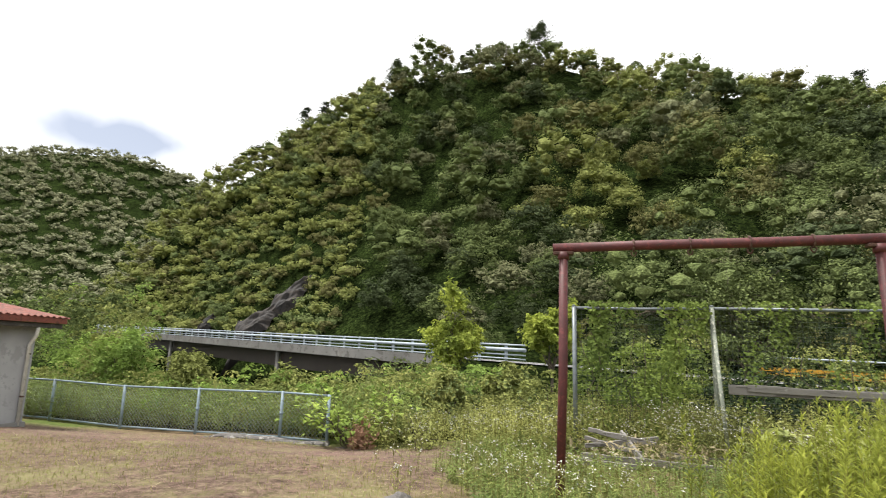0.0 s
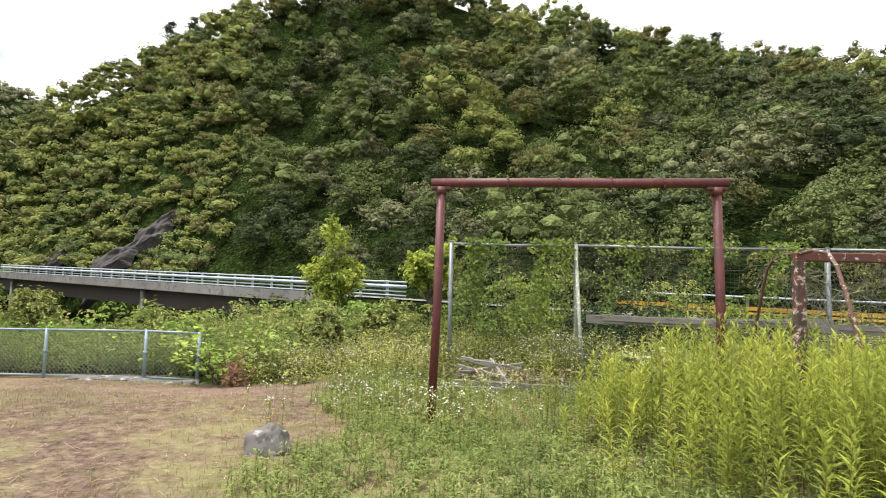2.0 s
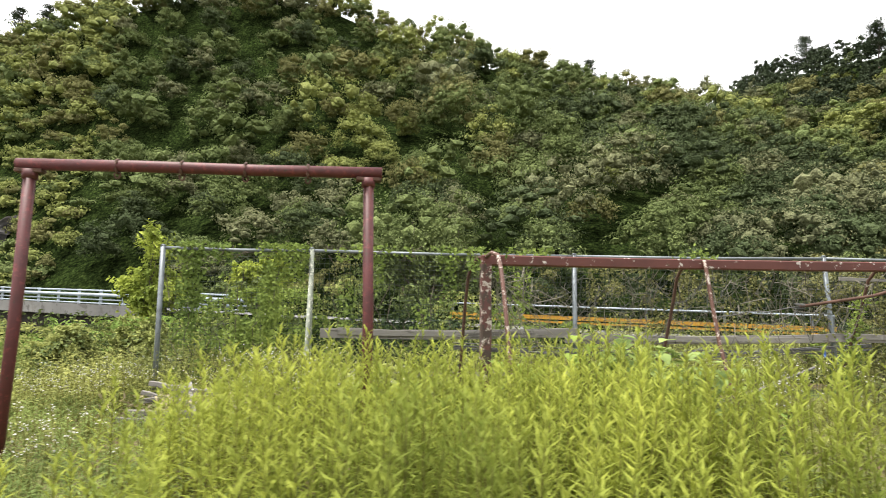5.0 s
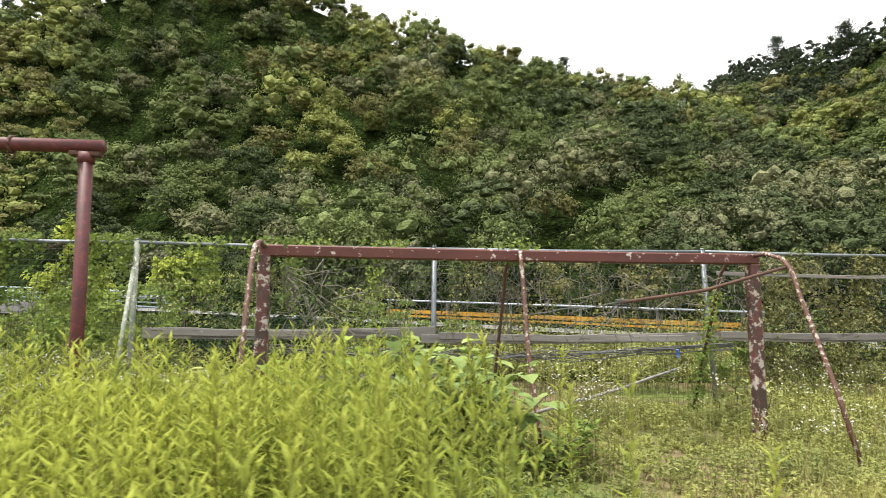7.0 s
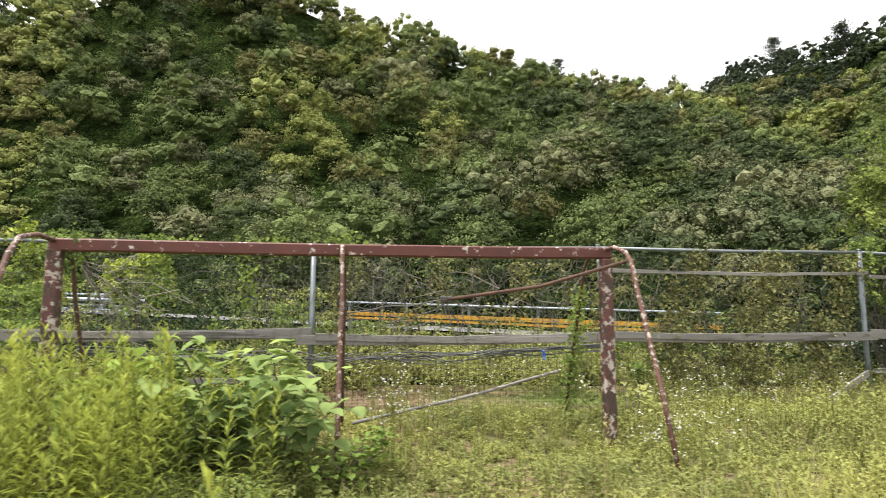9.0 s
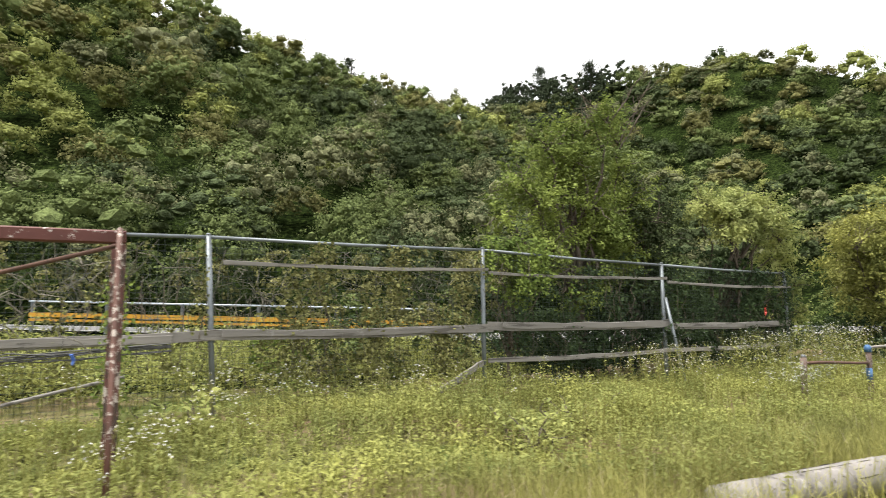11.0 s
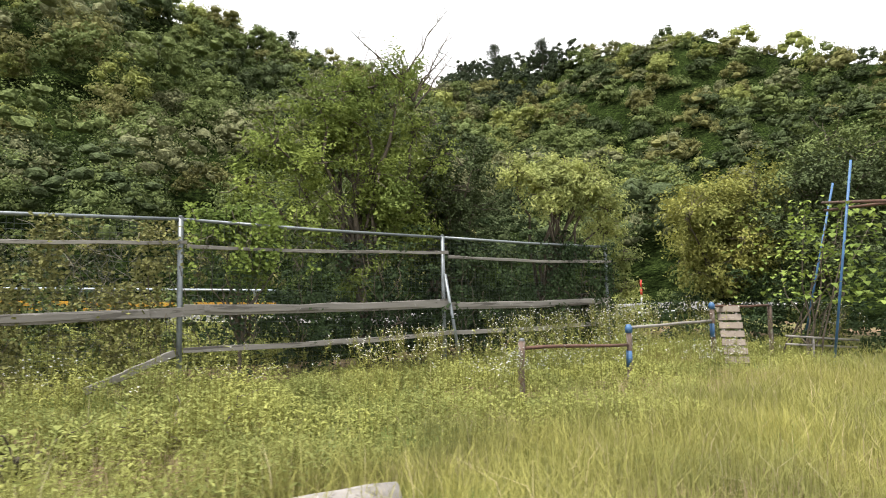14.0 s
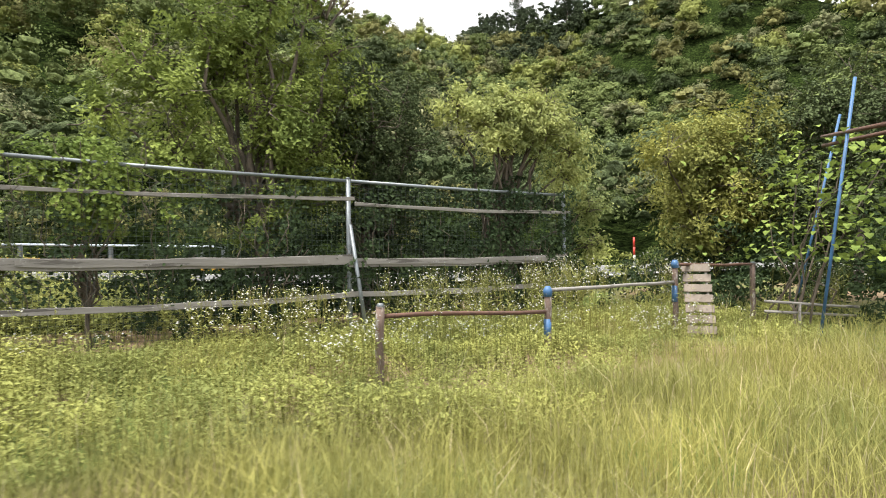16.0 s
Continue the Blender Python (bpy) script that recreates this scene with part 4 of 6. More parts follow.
for k in range(9):
    a = np.linspace(0, 2 * np.pi, 9)
    tube(s, np.stack([7.54 + 0.012 * k - 0.05 + 0 * a, 5.42 + 0.03 * np.sin(a), 1.395 + 0.03 * np.cos(a)], -1), 0.004, 4)
for _ in range(6):
    tube(s, wobble((7.54, 5.42, 1.38), (7.54 + rng.normal() * 0.3, 5.42, 1.1 + rng.normal() * 0.1), 6, 0.03), 0.004, 4)
tube(s, wobble((7.54, 5.42, 1.395), (6.66, 5.6, 1.27), 9, 0.012), 0.006, 4)
s.make("knotted_net", [ROPE], goal, "knotted grey net rope")
s = Soup()
for k in range(9):
    tube(s, wobble((4.0 + 0.0 * k, 6.7, 0.88 + rng.normal() * 0.03), (9.7, 6.75, 0.9 + rng.normal() * 0.03), 22, 0.035) - np.array([0, 0, 1]) * (0.1 * np.sin(np.linspace(0, np.pi, 22)))[:, None], 0.006, 4)
s.make("bundled_net", [ROPE], goal, "sagging bundle of faded net")
s = Soup()
for k in range(40):
    x0 = rng.uniform(4.3, 9.5)
    tube(s, wobble((x0, 6.3, 1.75), (x0 + rng.normal() * 0.4, 6.8, rng.uniform(0.8, 1.3)), 7, 0.05), 0.003, 3, caps=False)
s.make("torn_net", [ROPE], goal, "torn strands of net")
s = Soup()
for k in range(26):
    side = rng.random() < 0.6
    x0 = 4.35 if side else rng.uniform(6.8, 9.0)
    tube(s, wobble((x0, 5.95, 1.75 - rng.uniform(0, 0.2)), (x0 + rng.uniform(0.1, 0.9), 6.1, rng.uniform(0.7, 1.4)), 9, 0.09), 0.005, 4, caps=False)
for k in range(230):
    x0 = rng.uniform(5.2, 13.9)
    z0 = rng.uniform(1.2, 2.2)
    tube(s, wobble(behind_net(x0, z0), behind_net(x0 + rng.normal() * 0.55, z0 - rng.uniform(0.2, 1.1)), 8, 0.07), rng.uniform(0.002, 0.006), 3, caps=False)
tagged(s.make("dead_vine", [BARK_PALE]), "dry grey creeper stems tangled on the goal", "vine", kind="stuff")
pipe("fallen_bar", wobble((6.75, 6.1, 0.22), (9.3, 7.3, 0.56), 6, 0.015), 0.018, OLD_WOOD, goal, "fallen grey bar")
s = Soup()
n = 520
u = rng.uniform(0, 1, n)
p = np.array([9.19, 6.3, 1.55]) + np.array([0.0, 0.55, -1.5]) * u[:, None] + rng.normal(size=(n, 3)) * [0.06, 0.05, 0.04]
q = GM + rng.normal(size=(160, 3)) * [0.12, 0.05, 0.07] + [0, 0.05, 0.05]
r = GL + rng.normal(size=(160, 3)) * [0.12, 0.06, 0.09] + [0.05, 0.08, 0.0]
p = np.concatenate([p, q, r])
leaves(s, p, np.tile([0, -0.7, 0.6], (len(p), 1)), 0.055, 0.035, 0)
tagged(s.make("goal_creeper", [LEAF_VINE]), "green creeper climbing the goal stays", "creeper", kind="stuff")
tag = Soup()
tube(tag, [(8.85, 6.6, 0.86), (8.87, 6.62, 0.8), (8.86, 6.6, 0.76)], [0.014, 0.018, 0.008], 6)
tagged(tag.make("blue_tag", [BLUE_TAG]), "small blue plastic rag caught on the net", "rag")

# ---- tall net fence ----
fence = thing("net_fence", "tall pipe fence with green netting and grey boards", "fence")
FENCE_X = [0.056, 2.14, 6.19, 10.17, 14.26, 18.43, 22.5]
FENCE_Y = [8.46, 8.51, 8.43, 7.98, 7.78, 7.7, 7.6]
FENCE_TOP = [2.21, 2.22, 2.22, 2.23, 2.23, 2.12, 2.05]


def on_fence(x, dy=0.0, z=0.0):
    return np.array([x, float(np.interp(x, FENCE_X, FENCE_Y)) + dy, z])


for n, (x, y, top) in enumerate(zip(FENCE_X, FENCE_Y, FENCE_TOP)):
    mat, label = (LICHEN_POST, "lichen-covered post") if n == 1 else (GALVANISED, "")
    foot = x + (0.14 if n == 3 else 0)
    pipe("post", [(foot, y, float(yard(x, y)) - 0.2), (x, y, top)], 0.036, mat, fence, label)
    pipe("cap", [(x, y, top), (x, y, top + 0.02)], [0.04, 0.02], GALVANISED, fence)
for n in range(6):
    x0, x1 = FENCE_X[n], FENCE_X[n + 1]
    t0, t1 = FENCE_TOP[n], FENCE_TOP[n + 1]
    pipe("top_rail", [on_fence(x0, 0, t0 - 0.03), on_fence((x0 + x1) / 2, 0, (t0 + t1) / 2 - 0.045), on_fence(x1, 0, t1 - 0.03)], 0.024, GALVANISED, fence)
    s = Soup()
    for x in np.arange(x0 + 0.04, x1, 0.075):
        y = on_fence(x)[1]
        g = float(yard(x, y))
        top = np.interp(x, [x0, x1], [t0, t1]) - 0.04
        tube(s, wobble((x, y + 0.04, g), (x, y + 0.04, top), 6, 0.008), 0.0024, 3, caps=False)
    for z in np.arange(0.05, 2.12, 0.075):
        tube(s, wobble(on_fence(x0, 0.042, z), on_fence(x1, 0.042, z + t1 - t0), 10, 0.007), 0.0022, 3, caps=False)
    s.make("netting", [WIRE], fence, "dark green square netting")
# diagonal stays
for x, z0, z1, dx in ((2.14, 1.85, -0.1, 0.0), (18.43, 1.45, -0.2, 0.14)):
    p = on_fence(x, -0.06)
    pipe("stay", [(p[0], p[1], z0), (p[0] + dx, p[1] - (0.55 if x < 5 else 0.25), z1)], 0.028, LICHEN_POST if x < 5 else GALVANISED, fence, "leaning stay")
bar("brace_board", on_fence(14.2, -0.07, 0.42), (13.2, 7.4, 0.08), 0.1, 0.03, OLD_WOOD, fence, "loose grey board", rough=0.015)
# boards: (from, to, height, width)
BOARDS = [(2.3, 6.2, 0.99, 0.14), (6.0, 10.3, 0.93, 0.13), (10.1, 14.4, 0.96, 0.13), (14.3, 18.5, 0.97, 0.14), (18.4, 22.5, 0.9, 0.13),
          (10.35, 14.33, 1.88, 0.05), (14.33, 18.5, 1.83, 0.05), (18.5, 22.6, 1.73, 0.05),
          (14.3, 18.6, 0.45, 0.08), (18.4, 22.4, 0.44, 0.08), (2.4, 6.3, 0.4, 0.07)]
for x0, x1, z, w in BOARDS:
    tilt = rng.normal() * 0.012
    bar("board", on_fence(x0, -0.062, z + tilt), on_fence(x1, -0.066, z - tilt), w, 0.03, OLD_WOOD, fence, "weathered grey board", 0.004, sag=0.03, rough=0.02)
    if w > 0.12:
        bar("board", on_fence(x0 + 0.25, -0.1, z + 0.02), on_fence(x1 - 0.5, -0.1, z - 0.012), w * 0.7, 0.02, OLD_WOOD, fence, "weathered grey board", 0.004, sag=0.02, rough=0.02)

# ---- stakes with rusty rails ----
stakes = []
for x, y, top, low, cap in ((17.53, 4.69, 0.55, -0.25, False), (19.62, 4.8, 0.59, -0.3, True), (22.35, 5.2, 0.82, -0.2, True), (24.1, 5.1, 0.77, -0.2, False)):
    t = thing("stake", "weathered round stake with a blue painted cap" if cap else "weathered brown round stake in tall grass", "stake", "stakes with rusty rails")
    pipe("shaft", wobble((x, y, low - 0.1), (x + 0.02, y, top), 6, 0.006), 0.04, STAKE, t, sides=12)
    if cap:
        pipe("cap", [(x + 0.02, y, top - 0.07), (x + 0.02, y, top), (x + 0.02, y, top + 0.045)], [0.05, 0.052, 0.028], BLUE, t, "blue painted cap", 12)
        pipe("paint_band", [(x + 0.005, y, top - 0.55), (x + 0.01, y, top - 0.32)], 0.042, BLUE, t, "flaking blue paint", 12)
    else:
        pipe("cap", [(x + 0.02, y, top - 0.01), (x + 0.02, y, top + 0.03)], [0.042, 0.025], GALVANISED, t, "grey cap", 12)
for a, b in (((17.53, 4.69, 0.46), (19.62, 4.8, 0.35)), ((19.62, 4.8, 0.59), (22.35, 5.2, 0.55)), ((22.35, 5.2, 0.8), (24.1, 5.1, 0.76))):
    s = Soup()
    tube(s, wobble(a, b, 6, 0.008), 0.022, 8)
    pale = 19 < a[0] < 20
    tagged(s.make("rail", [OLD_WOOD if pale else RUST], smooth=True), "pale weathered pole between two stakes" if pale else "thin rusty pipe between two stakes", "rail", "rails between the stakes")

ladder = thing("slatted_board", "grey slatted board leaning on a rusty rail", "slatted board")
LA, LB = np.array([22.72, 5.12, 0.78]), np.array([22.4, 4.8, -0.2])
for k in range(7):
    c = LA + (LB - LA) * (k + 0.3) / 7
    bar("slat", c - [0.1, -0.155, 0], c + [0.1, -0.155, 0], 0.115, 0.025, SLAT_WOOD, ladder, bevel=0.004, rough=0.006, up=tuple(LA - LB))
for dx in (-0.07, 0.07):
    bar("batten", LA + [dx + 0.025, -dx * 1.55 + 0.025, 0], LB + [dx + 0.025, -dx * 1.55 + 0.025, 0], 0.04, 0.03, OLD_WOOD, ladder)

low = thing("low_rail", "low pale pipe rail in the grass", "rail")
pipe("rail", [(23.2, 4.4, 0.28), (24.2, 4.0, 0.18), (24.7, 3.9, 0.14)], 0.02, OLD_WOOD, low)
pipe("rail", [(23.2, 4.4, 0.14), (24.6, 3.9, 0.02)], 0.02, OLD_WOOD, low)
pipe("leg", [(23.7, 4.2, 0.24), (23.7, 4.2, -0.3)], 0.02, OLD_WOOD, low)

climb = thing("climbing_frame", "blue and rusty pipe frame overgrown by a large-leaved shrub", "climbing frame")
for a, b in (((23.1, 3.68, -0.3), (23.35, 3.32, 3.1)), ((25.0, 5.0, -0.3), (25.4, 4.4, 3.1)), ((23.4, 2.87, -0.3), (23.5, 2.77, 3.15))):
    pipe("leg", [a, b], 0.019, BLUE, climb, "blue painted pipe")
for a, b in (((24.3, 4.15, 2.6), (22.0, 2.4, 2.22)), ((24.0, 4.0, 2.42), (22.9, 2.6, 2.3)), ((23.4, 2.9, 0.3), (22.4, 2.3, 0.3))):
    pipe("crossbar", [a, b], 0.025, RUST, climb, "rusty crossbar")
for x, y in ((23.5, 2.75), (23.0, 2.5), (22.7, 2.6)):
    pipe("upright", [(x, y, -0.3), (x, y, 2.3)], 0.017, RUST, climb, "rusty upright")

# ---- log, boulder, broken timber ----
log = thing("log", "split grey weathered log lying in the grass", "log")
lw = np.array([14.55, 2.3, 0.03])
axis = unit(np.array([-0.985, 0.24, -0.05]))
s = Soup()
tube(s, np.stack([lw + axis * d for d in np.linspace(0, 1.9, 14)]) + rng.normal(size=(14, 3)) * 0.003, np.r_[0.106, 0.12, np.full(12, 0.124)], 22)
s.make("trunk", [LOG_WOOD], log, smooth=True)
for k in range(5):
    a = 0.4 + k * 0.5
    o = np.array([0, -np.cos(a), np.sin(a)]) * 0.1235
    tube(s2 := Soup(), wobble(lw + axis * (0.15 + 0.2 * k) + o, lw + axis * (0.8 + 0.2 * k) + o, 9, 0.004), 0.004, 4)
    s2.make("crack", [DARK_WOOD], log, "dark drying crack")


def boulder(name, label, x, y, z, size, squash, seed):
    bm = bmesh.new()
    bmesh.ops.create_icosphere(bm, subdivisions=4, radius=1)
    for v in bm.verts:
        c = v.co.copy()
        d = 1 + 0.35 * noise.noise(c * 0.9 + Vector((seed, 0, 0))) + 0.14 * noise.noise(c * 2.6 + Vector((0, seed, 0))) + 0.05 * noise.noise(c * 7)
        v.co = Vector((c.x * size * d * squash[0], c.y * size * d * squash[1], max(-0.3, c.z * d) * size * squash[2]))
    bm.transform(Matrix.Translation((x, y, z)))
    me = bpy.data.meshes.new(name)
    bm.to_mesh(me)
    bm.free()
    me.materials.append(STONE)
    me.polygons.foreach_set("use_smooth", np.full(len(me.polygons), True))
    tagged(new(name, me), label, "boulder")


boulder("boulder", "pale-topped grey boulder beside the mown yard", -1.33, 3.86, -0.06, 0.2, (1.05, 0.8, 1.2), 3.0)
boulder("boulder", "low dark stone half buried in grass", -1.36, 5.75, -0.12, 0.15, (1.1, 0.7, 0.45), 8.0)
for k in range(7):
    x = -7.4 + k * 0.5
    boulder("boulder", "small flat stone under the chain-link fence", x, 9.6 + 0.08 * (k % 3), float(yard(x, 9.7)) - 0.02, 0.1 + 0.03 * (k % 2), (1.3, 0.8, 0.5), 20.0 + k)
for k, (a, b, w) in enumerate((((0.25, 7.7, 0.36), (1.15, 7.5, 0.24), 0.07), ((0.2, 7.6, 0.26), (0.95, 7.45, 0.12), 0.06), ((0.2, 7.5, 0.16), (1.2, 7.7, 0.3), 0.06), ((0.15, 7.3, 0.06), (1.9, 7.2, 0.02), 0.09), ((0.7, 7.8, 0.34), (0.95, 7.2, 0.05), 0.08), ((0.1, 7.1, 0.02), (0.9, 7.05, 0.0), 0.07), ((1.2, 7.5, 0.12), (2.2, 7.6, 0.05), 0.08))):
    t = thing("timber", "broken grey timber in a collapsed heap", "timber", "heap of broken timber")
    bar("plank", a, b, w, 0.045, OLD_WOOD, t, bevel=0.006, rough=0.02)

s = Soup()
n = 450
p = np.stack([rng.normal(1.1, 0.55, n), rng.normal(7.45, 0.2, n), rng.uniform(0.0, 0.28, n)], -1)
leaves(s, p, np.tile([0, -0.5, 1.0], (n, 1)), 0.1, 0.03, 0, tilt=0.9)
tagged(s.make("withered_stalks", [GRASS_DRY]), "pale withered stalks matted over the timber", "dead stalks", kind="stuff")

# ---- trees and shrubs ----


def blob(c, r, n, spread, rr=(0.35, 0.6)):
    """Lobes of a crown round c."""
    d = unit(rng.normal(size=(n, 3))) * rng.uniform(0.3, 1, (n, 1)) * np.asarray(spread)
    return [(np.asarray(c) + v, r * rng.uniform(*rr)) for v in d]


tree("tree", "tall broadleaved tree with bare dead top behind the fence", (17.5, 9.0, -0.3), 5.8,
     blob((17.45, 8.9, 3.3), 1.8, 28, (1.9, 0.7, 1.9), (0.25, 0.46)) + [((18.3, 8.8, 5.3), 0.6), ((17.7, 8.9, 5.0), 0.7), ((18.9, 8.8, 3.6), 0.6), ((15.8, 8.8, 3.7), 0.6), ((18.6, 8.8, 4.3), 0.6), ((15.4, 8.8, 3.0), 0.5), ((16.6, 8.8, 4.5), 0.6)],
     0.085, 32000, LEAF_CROWN, 6, 0.11, bare=8)
tree("tree", "dark-leaved tree overhanging the netting", (19.3, 9.2, -0.3), 4.0,
     blob((19.3, 9.1, 2.5), 1.5, 16, (1.3, 0.6, 1.2), (0.3, 0.5)) + [((20.0, 8.9, 3.7), 0.6), ((19.3, 8.9, 3.9), 0.5)], 0.085, 16000, LEAF_DARK, 5, 0.09)
tree("creeper_mound", "tree smothered in pale creeper with hanging strands", (21.9, 8.9, -0.3), 3.4,
     blob((21.9, 8.1, 3.35), 1.4, 16, (1.1, 0.4, 0.45), (0.3, 0.46)) + [((22.9, 8.0, 2.4), 0.55), ((23.4, 8.0, 1.8), 0.5), ((23.5, 8.0, 1.1), 0.4), ((20.7, 8.3, 3.6), 0.6), ((23.0, 7.9, 2.9), 0.55), ((22.2, 7.9, 3.6), 0.5)],
     0.09, 19000, LEAF_SUNNY, 7, 0.09)
tree("shrub", "spreading yellow-green willow-like shrub by the road", (26.8, 7.5, -0.3), 4.2,
     blob((26.8, 7.2, 2.4), 2.1, 40, (2.6, 1.2, 1.3), (0.28, 0.48)), 0.1, 34000, LEAF_WILLOW, 6, 0.07)
tree("shrub", "olive thicket behind the climbing frame", (27.8, 5.8, -0.3), 4.0,
     blob((28.0, 5.4, 2.6), 2.2, 20, (2.2, 1.6, 1.4), (0.35, 0.55)), 0.11, 17000, LEAF_DARK, 4, 0.07)
tree("tree", "tall roadside tree rising over the thicket", (35.0, 8.2, -0.3), 7.5,
     blob((35.0, 8.2, 5.2), 2.3, 14, (2.2, 1.4, 1.3), (0.4, 0.6)), 0.16, 12000, LEAF_MID, 4, 0.12)
tree("shrub", "bright young shrub growing through the fence", (15.2, 8.4, -0.3), 2.6,
     blob((15.2, 8.2, 2.0), 0.8, 14, (0.9, 0.35, 0.6), (0.25, 0.5)), 0.07, 6000, LEAF_VINE, 5, 0.03)
tree("tree", "dense dark green tree beyond the netting", (4.8, 17.2, -0.2), 4.4,
     blob((4.8, 17.2, 2.7), 1.8, 14, (1.6, 1.0, 1.2), (0.4, 0.6)), 0.14, 9000, LEAF_MID, 3, 0.09)
tree("tree", "bright yellow-green young tree on the bank", (-5.8, 25.0, -1.0), 5.6,
     blob((-5.8, 25, 2.1), 1.6, 14, (1.4, 1.0, 1.6), (0.35, 0.5)) + [((-5.9, 25, 4.4), 0.6), ((-5.8, 25, 3.7), 0.8)], 0.22, 4600, LEAF_YOUNG, 3, 0.08)
tree("tree", "bright slender young tree near the bridge end", (-1.2, 23.5, -0.5), 4.6,
     blob((-1.2, 23.5, 2.5), 1.4, 11, (1.3, 0.9, 1.3), (0.35, 0.5)), 0.22, 3600, LEAF_YOUNG, 3, 0.07)

# large-leaved shrub on the climbing frame
big = thing("large_leaved_shrub", "shrub with big lobed leaves on the pipe frame", "shrub")
s = Soup()
for k in range(9):
    tube(s, wobble((24.2 + rng.normal() * 0.25, 4.4 + rng.normal() * 0.2, -0.3), (24.3 + rng.normal() * 0.8, 4.1 + rng.normal() * 0.6, rng.uniform(1.4, 2.6)), 7, 0.08), np.linspace(0.018, 0.006, 7), 5, caps=False)
s.make("woody_base", [BARK], big)
s = Soup()
p = np.array([24.1, 3.9, 1.7]) + rng.normal(size=(900, 3)) * [0.7, 0.6, 0.09] + np.array([0, 0, 0.36]) * rng.integers(-2, 3, (900, 1))
a = rng.uniform(0, 2 * np.pi, 900)
broad(s, p, np.stack([np.cos(a), np.sin(a), rng.uniform(-0.9, 0.2, 900)], -1), np.array([0, 0, 1.0]), rng.uniform(0.05, 0.12, 900))
s.make("foliage", [LEAF_VINE], big)


def leafy_patch(name, label, p, r, h, count, leaf, mats, materials, category="shrubs", lobes=8, parent=None):
    s = Soup()
    crowns(s, p, r, h, count, leaf, mats, lobes)
    return tagged(s.make(name, materials), label, category, kind="stuff")


# ravine shrubs between the yard and the bridge
p = np.concatenate([scatter(-42, -2.5, 11.6, 24, 1.5), scatter(-60, -5, 24, 66, 2.3)])
x, y = p.T
ok = (y < road_y(x) - 1.2) & (x > -1.25 * y) & (rng.random(len(p)) < 0.93)
q = standing(p[ok])
q = q[np.hypot(q[:, 0] + 5.8, q[:, 1] - 25) > 1.0]
n = len(q)
deep = q[:, 2] < -2
r, h = rng.uniform(0.8, 1.5, n), rng.uniform(1.2, 2.0, n)
h = np.where(deep, rng.uniform(1.8, 3.0, n), h)
leafy_patch("ravine_shrubs", "bright tangled shrubs and tall grass in the ravine", q - [0, 0, 0.2], r, h, 230, np.clip(0.006 * q[:, 1] + 0.05, 0.08, 0.3),
            rng.choice([0, 1, 2, 3], n, p=[0.3, 0.25, 0.3, 0.15]), [LEAF_YELLOW, LEAF_MID, LEAF_BRIGHT, LEAF_HERB])

# brighter bushes close to the chain-link fence
for x, y, r, top, mat in ((-13.0, 13.5, 1.3, 2.0, LEAF_BRIGHT), (-15.5, 15.0, 1.4, 2.4, LEAF_YELLOW), (-10.5, 13.0, 1.0, 1.5, LEAF_YELLOW), (-18.5, 17.0, 1.6, 2.6, LEAF_BRIGHT), (-8.0, 14.0, 1.1, 0.5, LEAF_YELLOW), (-6.2, 12.6, 0.8, 0.5, LEAF_BRIGHT), (-3.2, 13.0, 0.8, 0.7, LEAF_HERB), (-1.6, 12.6, 0.7, 0.9, LEAF_YELLOW)):
    z = float(land(x, y))
    tree("bush", "bright green spreading bush below the yard", (x, y, z), top - z + 0.2, blob((x, y, (z + top) / 2 + 0.2), r, 11, (r * 0.8, r * 0.6, (top - z) * 0.4), (0.35, 0.55)), 0.13, 3500, mat, 3, 0.04)

# the grove west of the bridge
p = scatter(-78, -34, 38, 60, 5.0)
x, y = p.T
q = standing(p[(x < -0.86 * y - 3) & (x > -1.35 * y)])
n = len(q)
leafy_patch("western_grove", "fresh green trees crowding the left bank", q, rng.uniform(2.6, 4.2, n), rng.uniform(9, 14, n), 520, np.full(n, 0.42), rng.choice([0, 1, 2], n), [LEAF_MID, LEAF_YELLOW, LEAF_BRIGHT], "trees", 16)

# shrubs at the foot of the hill, beyond the road
xs = np.arange(-7, 34, 1.7)
q = np.stack([xs + rng.normal(size=len(xs)) * 0.4, road_y(xs) + (9.6 + rng.uniform(0, 3, len(xs))) / 0.84], -1)
q = standing(q)
n = len(q)
leafy_patch("roadside_shrubs", "shrubs and young trees beyond the road", q - [0, 0, 0.3], rng.uniform(1.4, 2.3, n), rng.uniform(3.2, 5.4, n), 620, np.full(n, 0.24), rng.choice([0, 1, 2, 3], n), [LEAF_MID, LEAF_OLIVE, LEAF_OLIVE, LEAF_DARK], lobes=10)

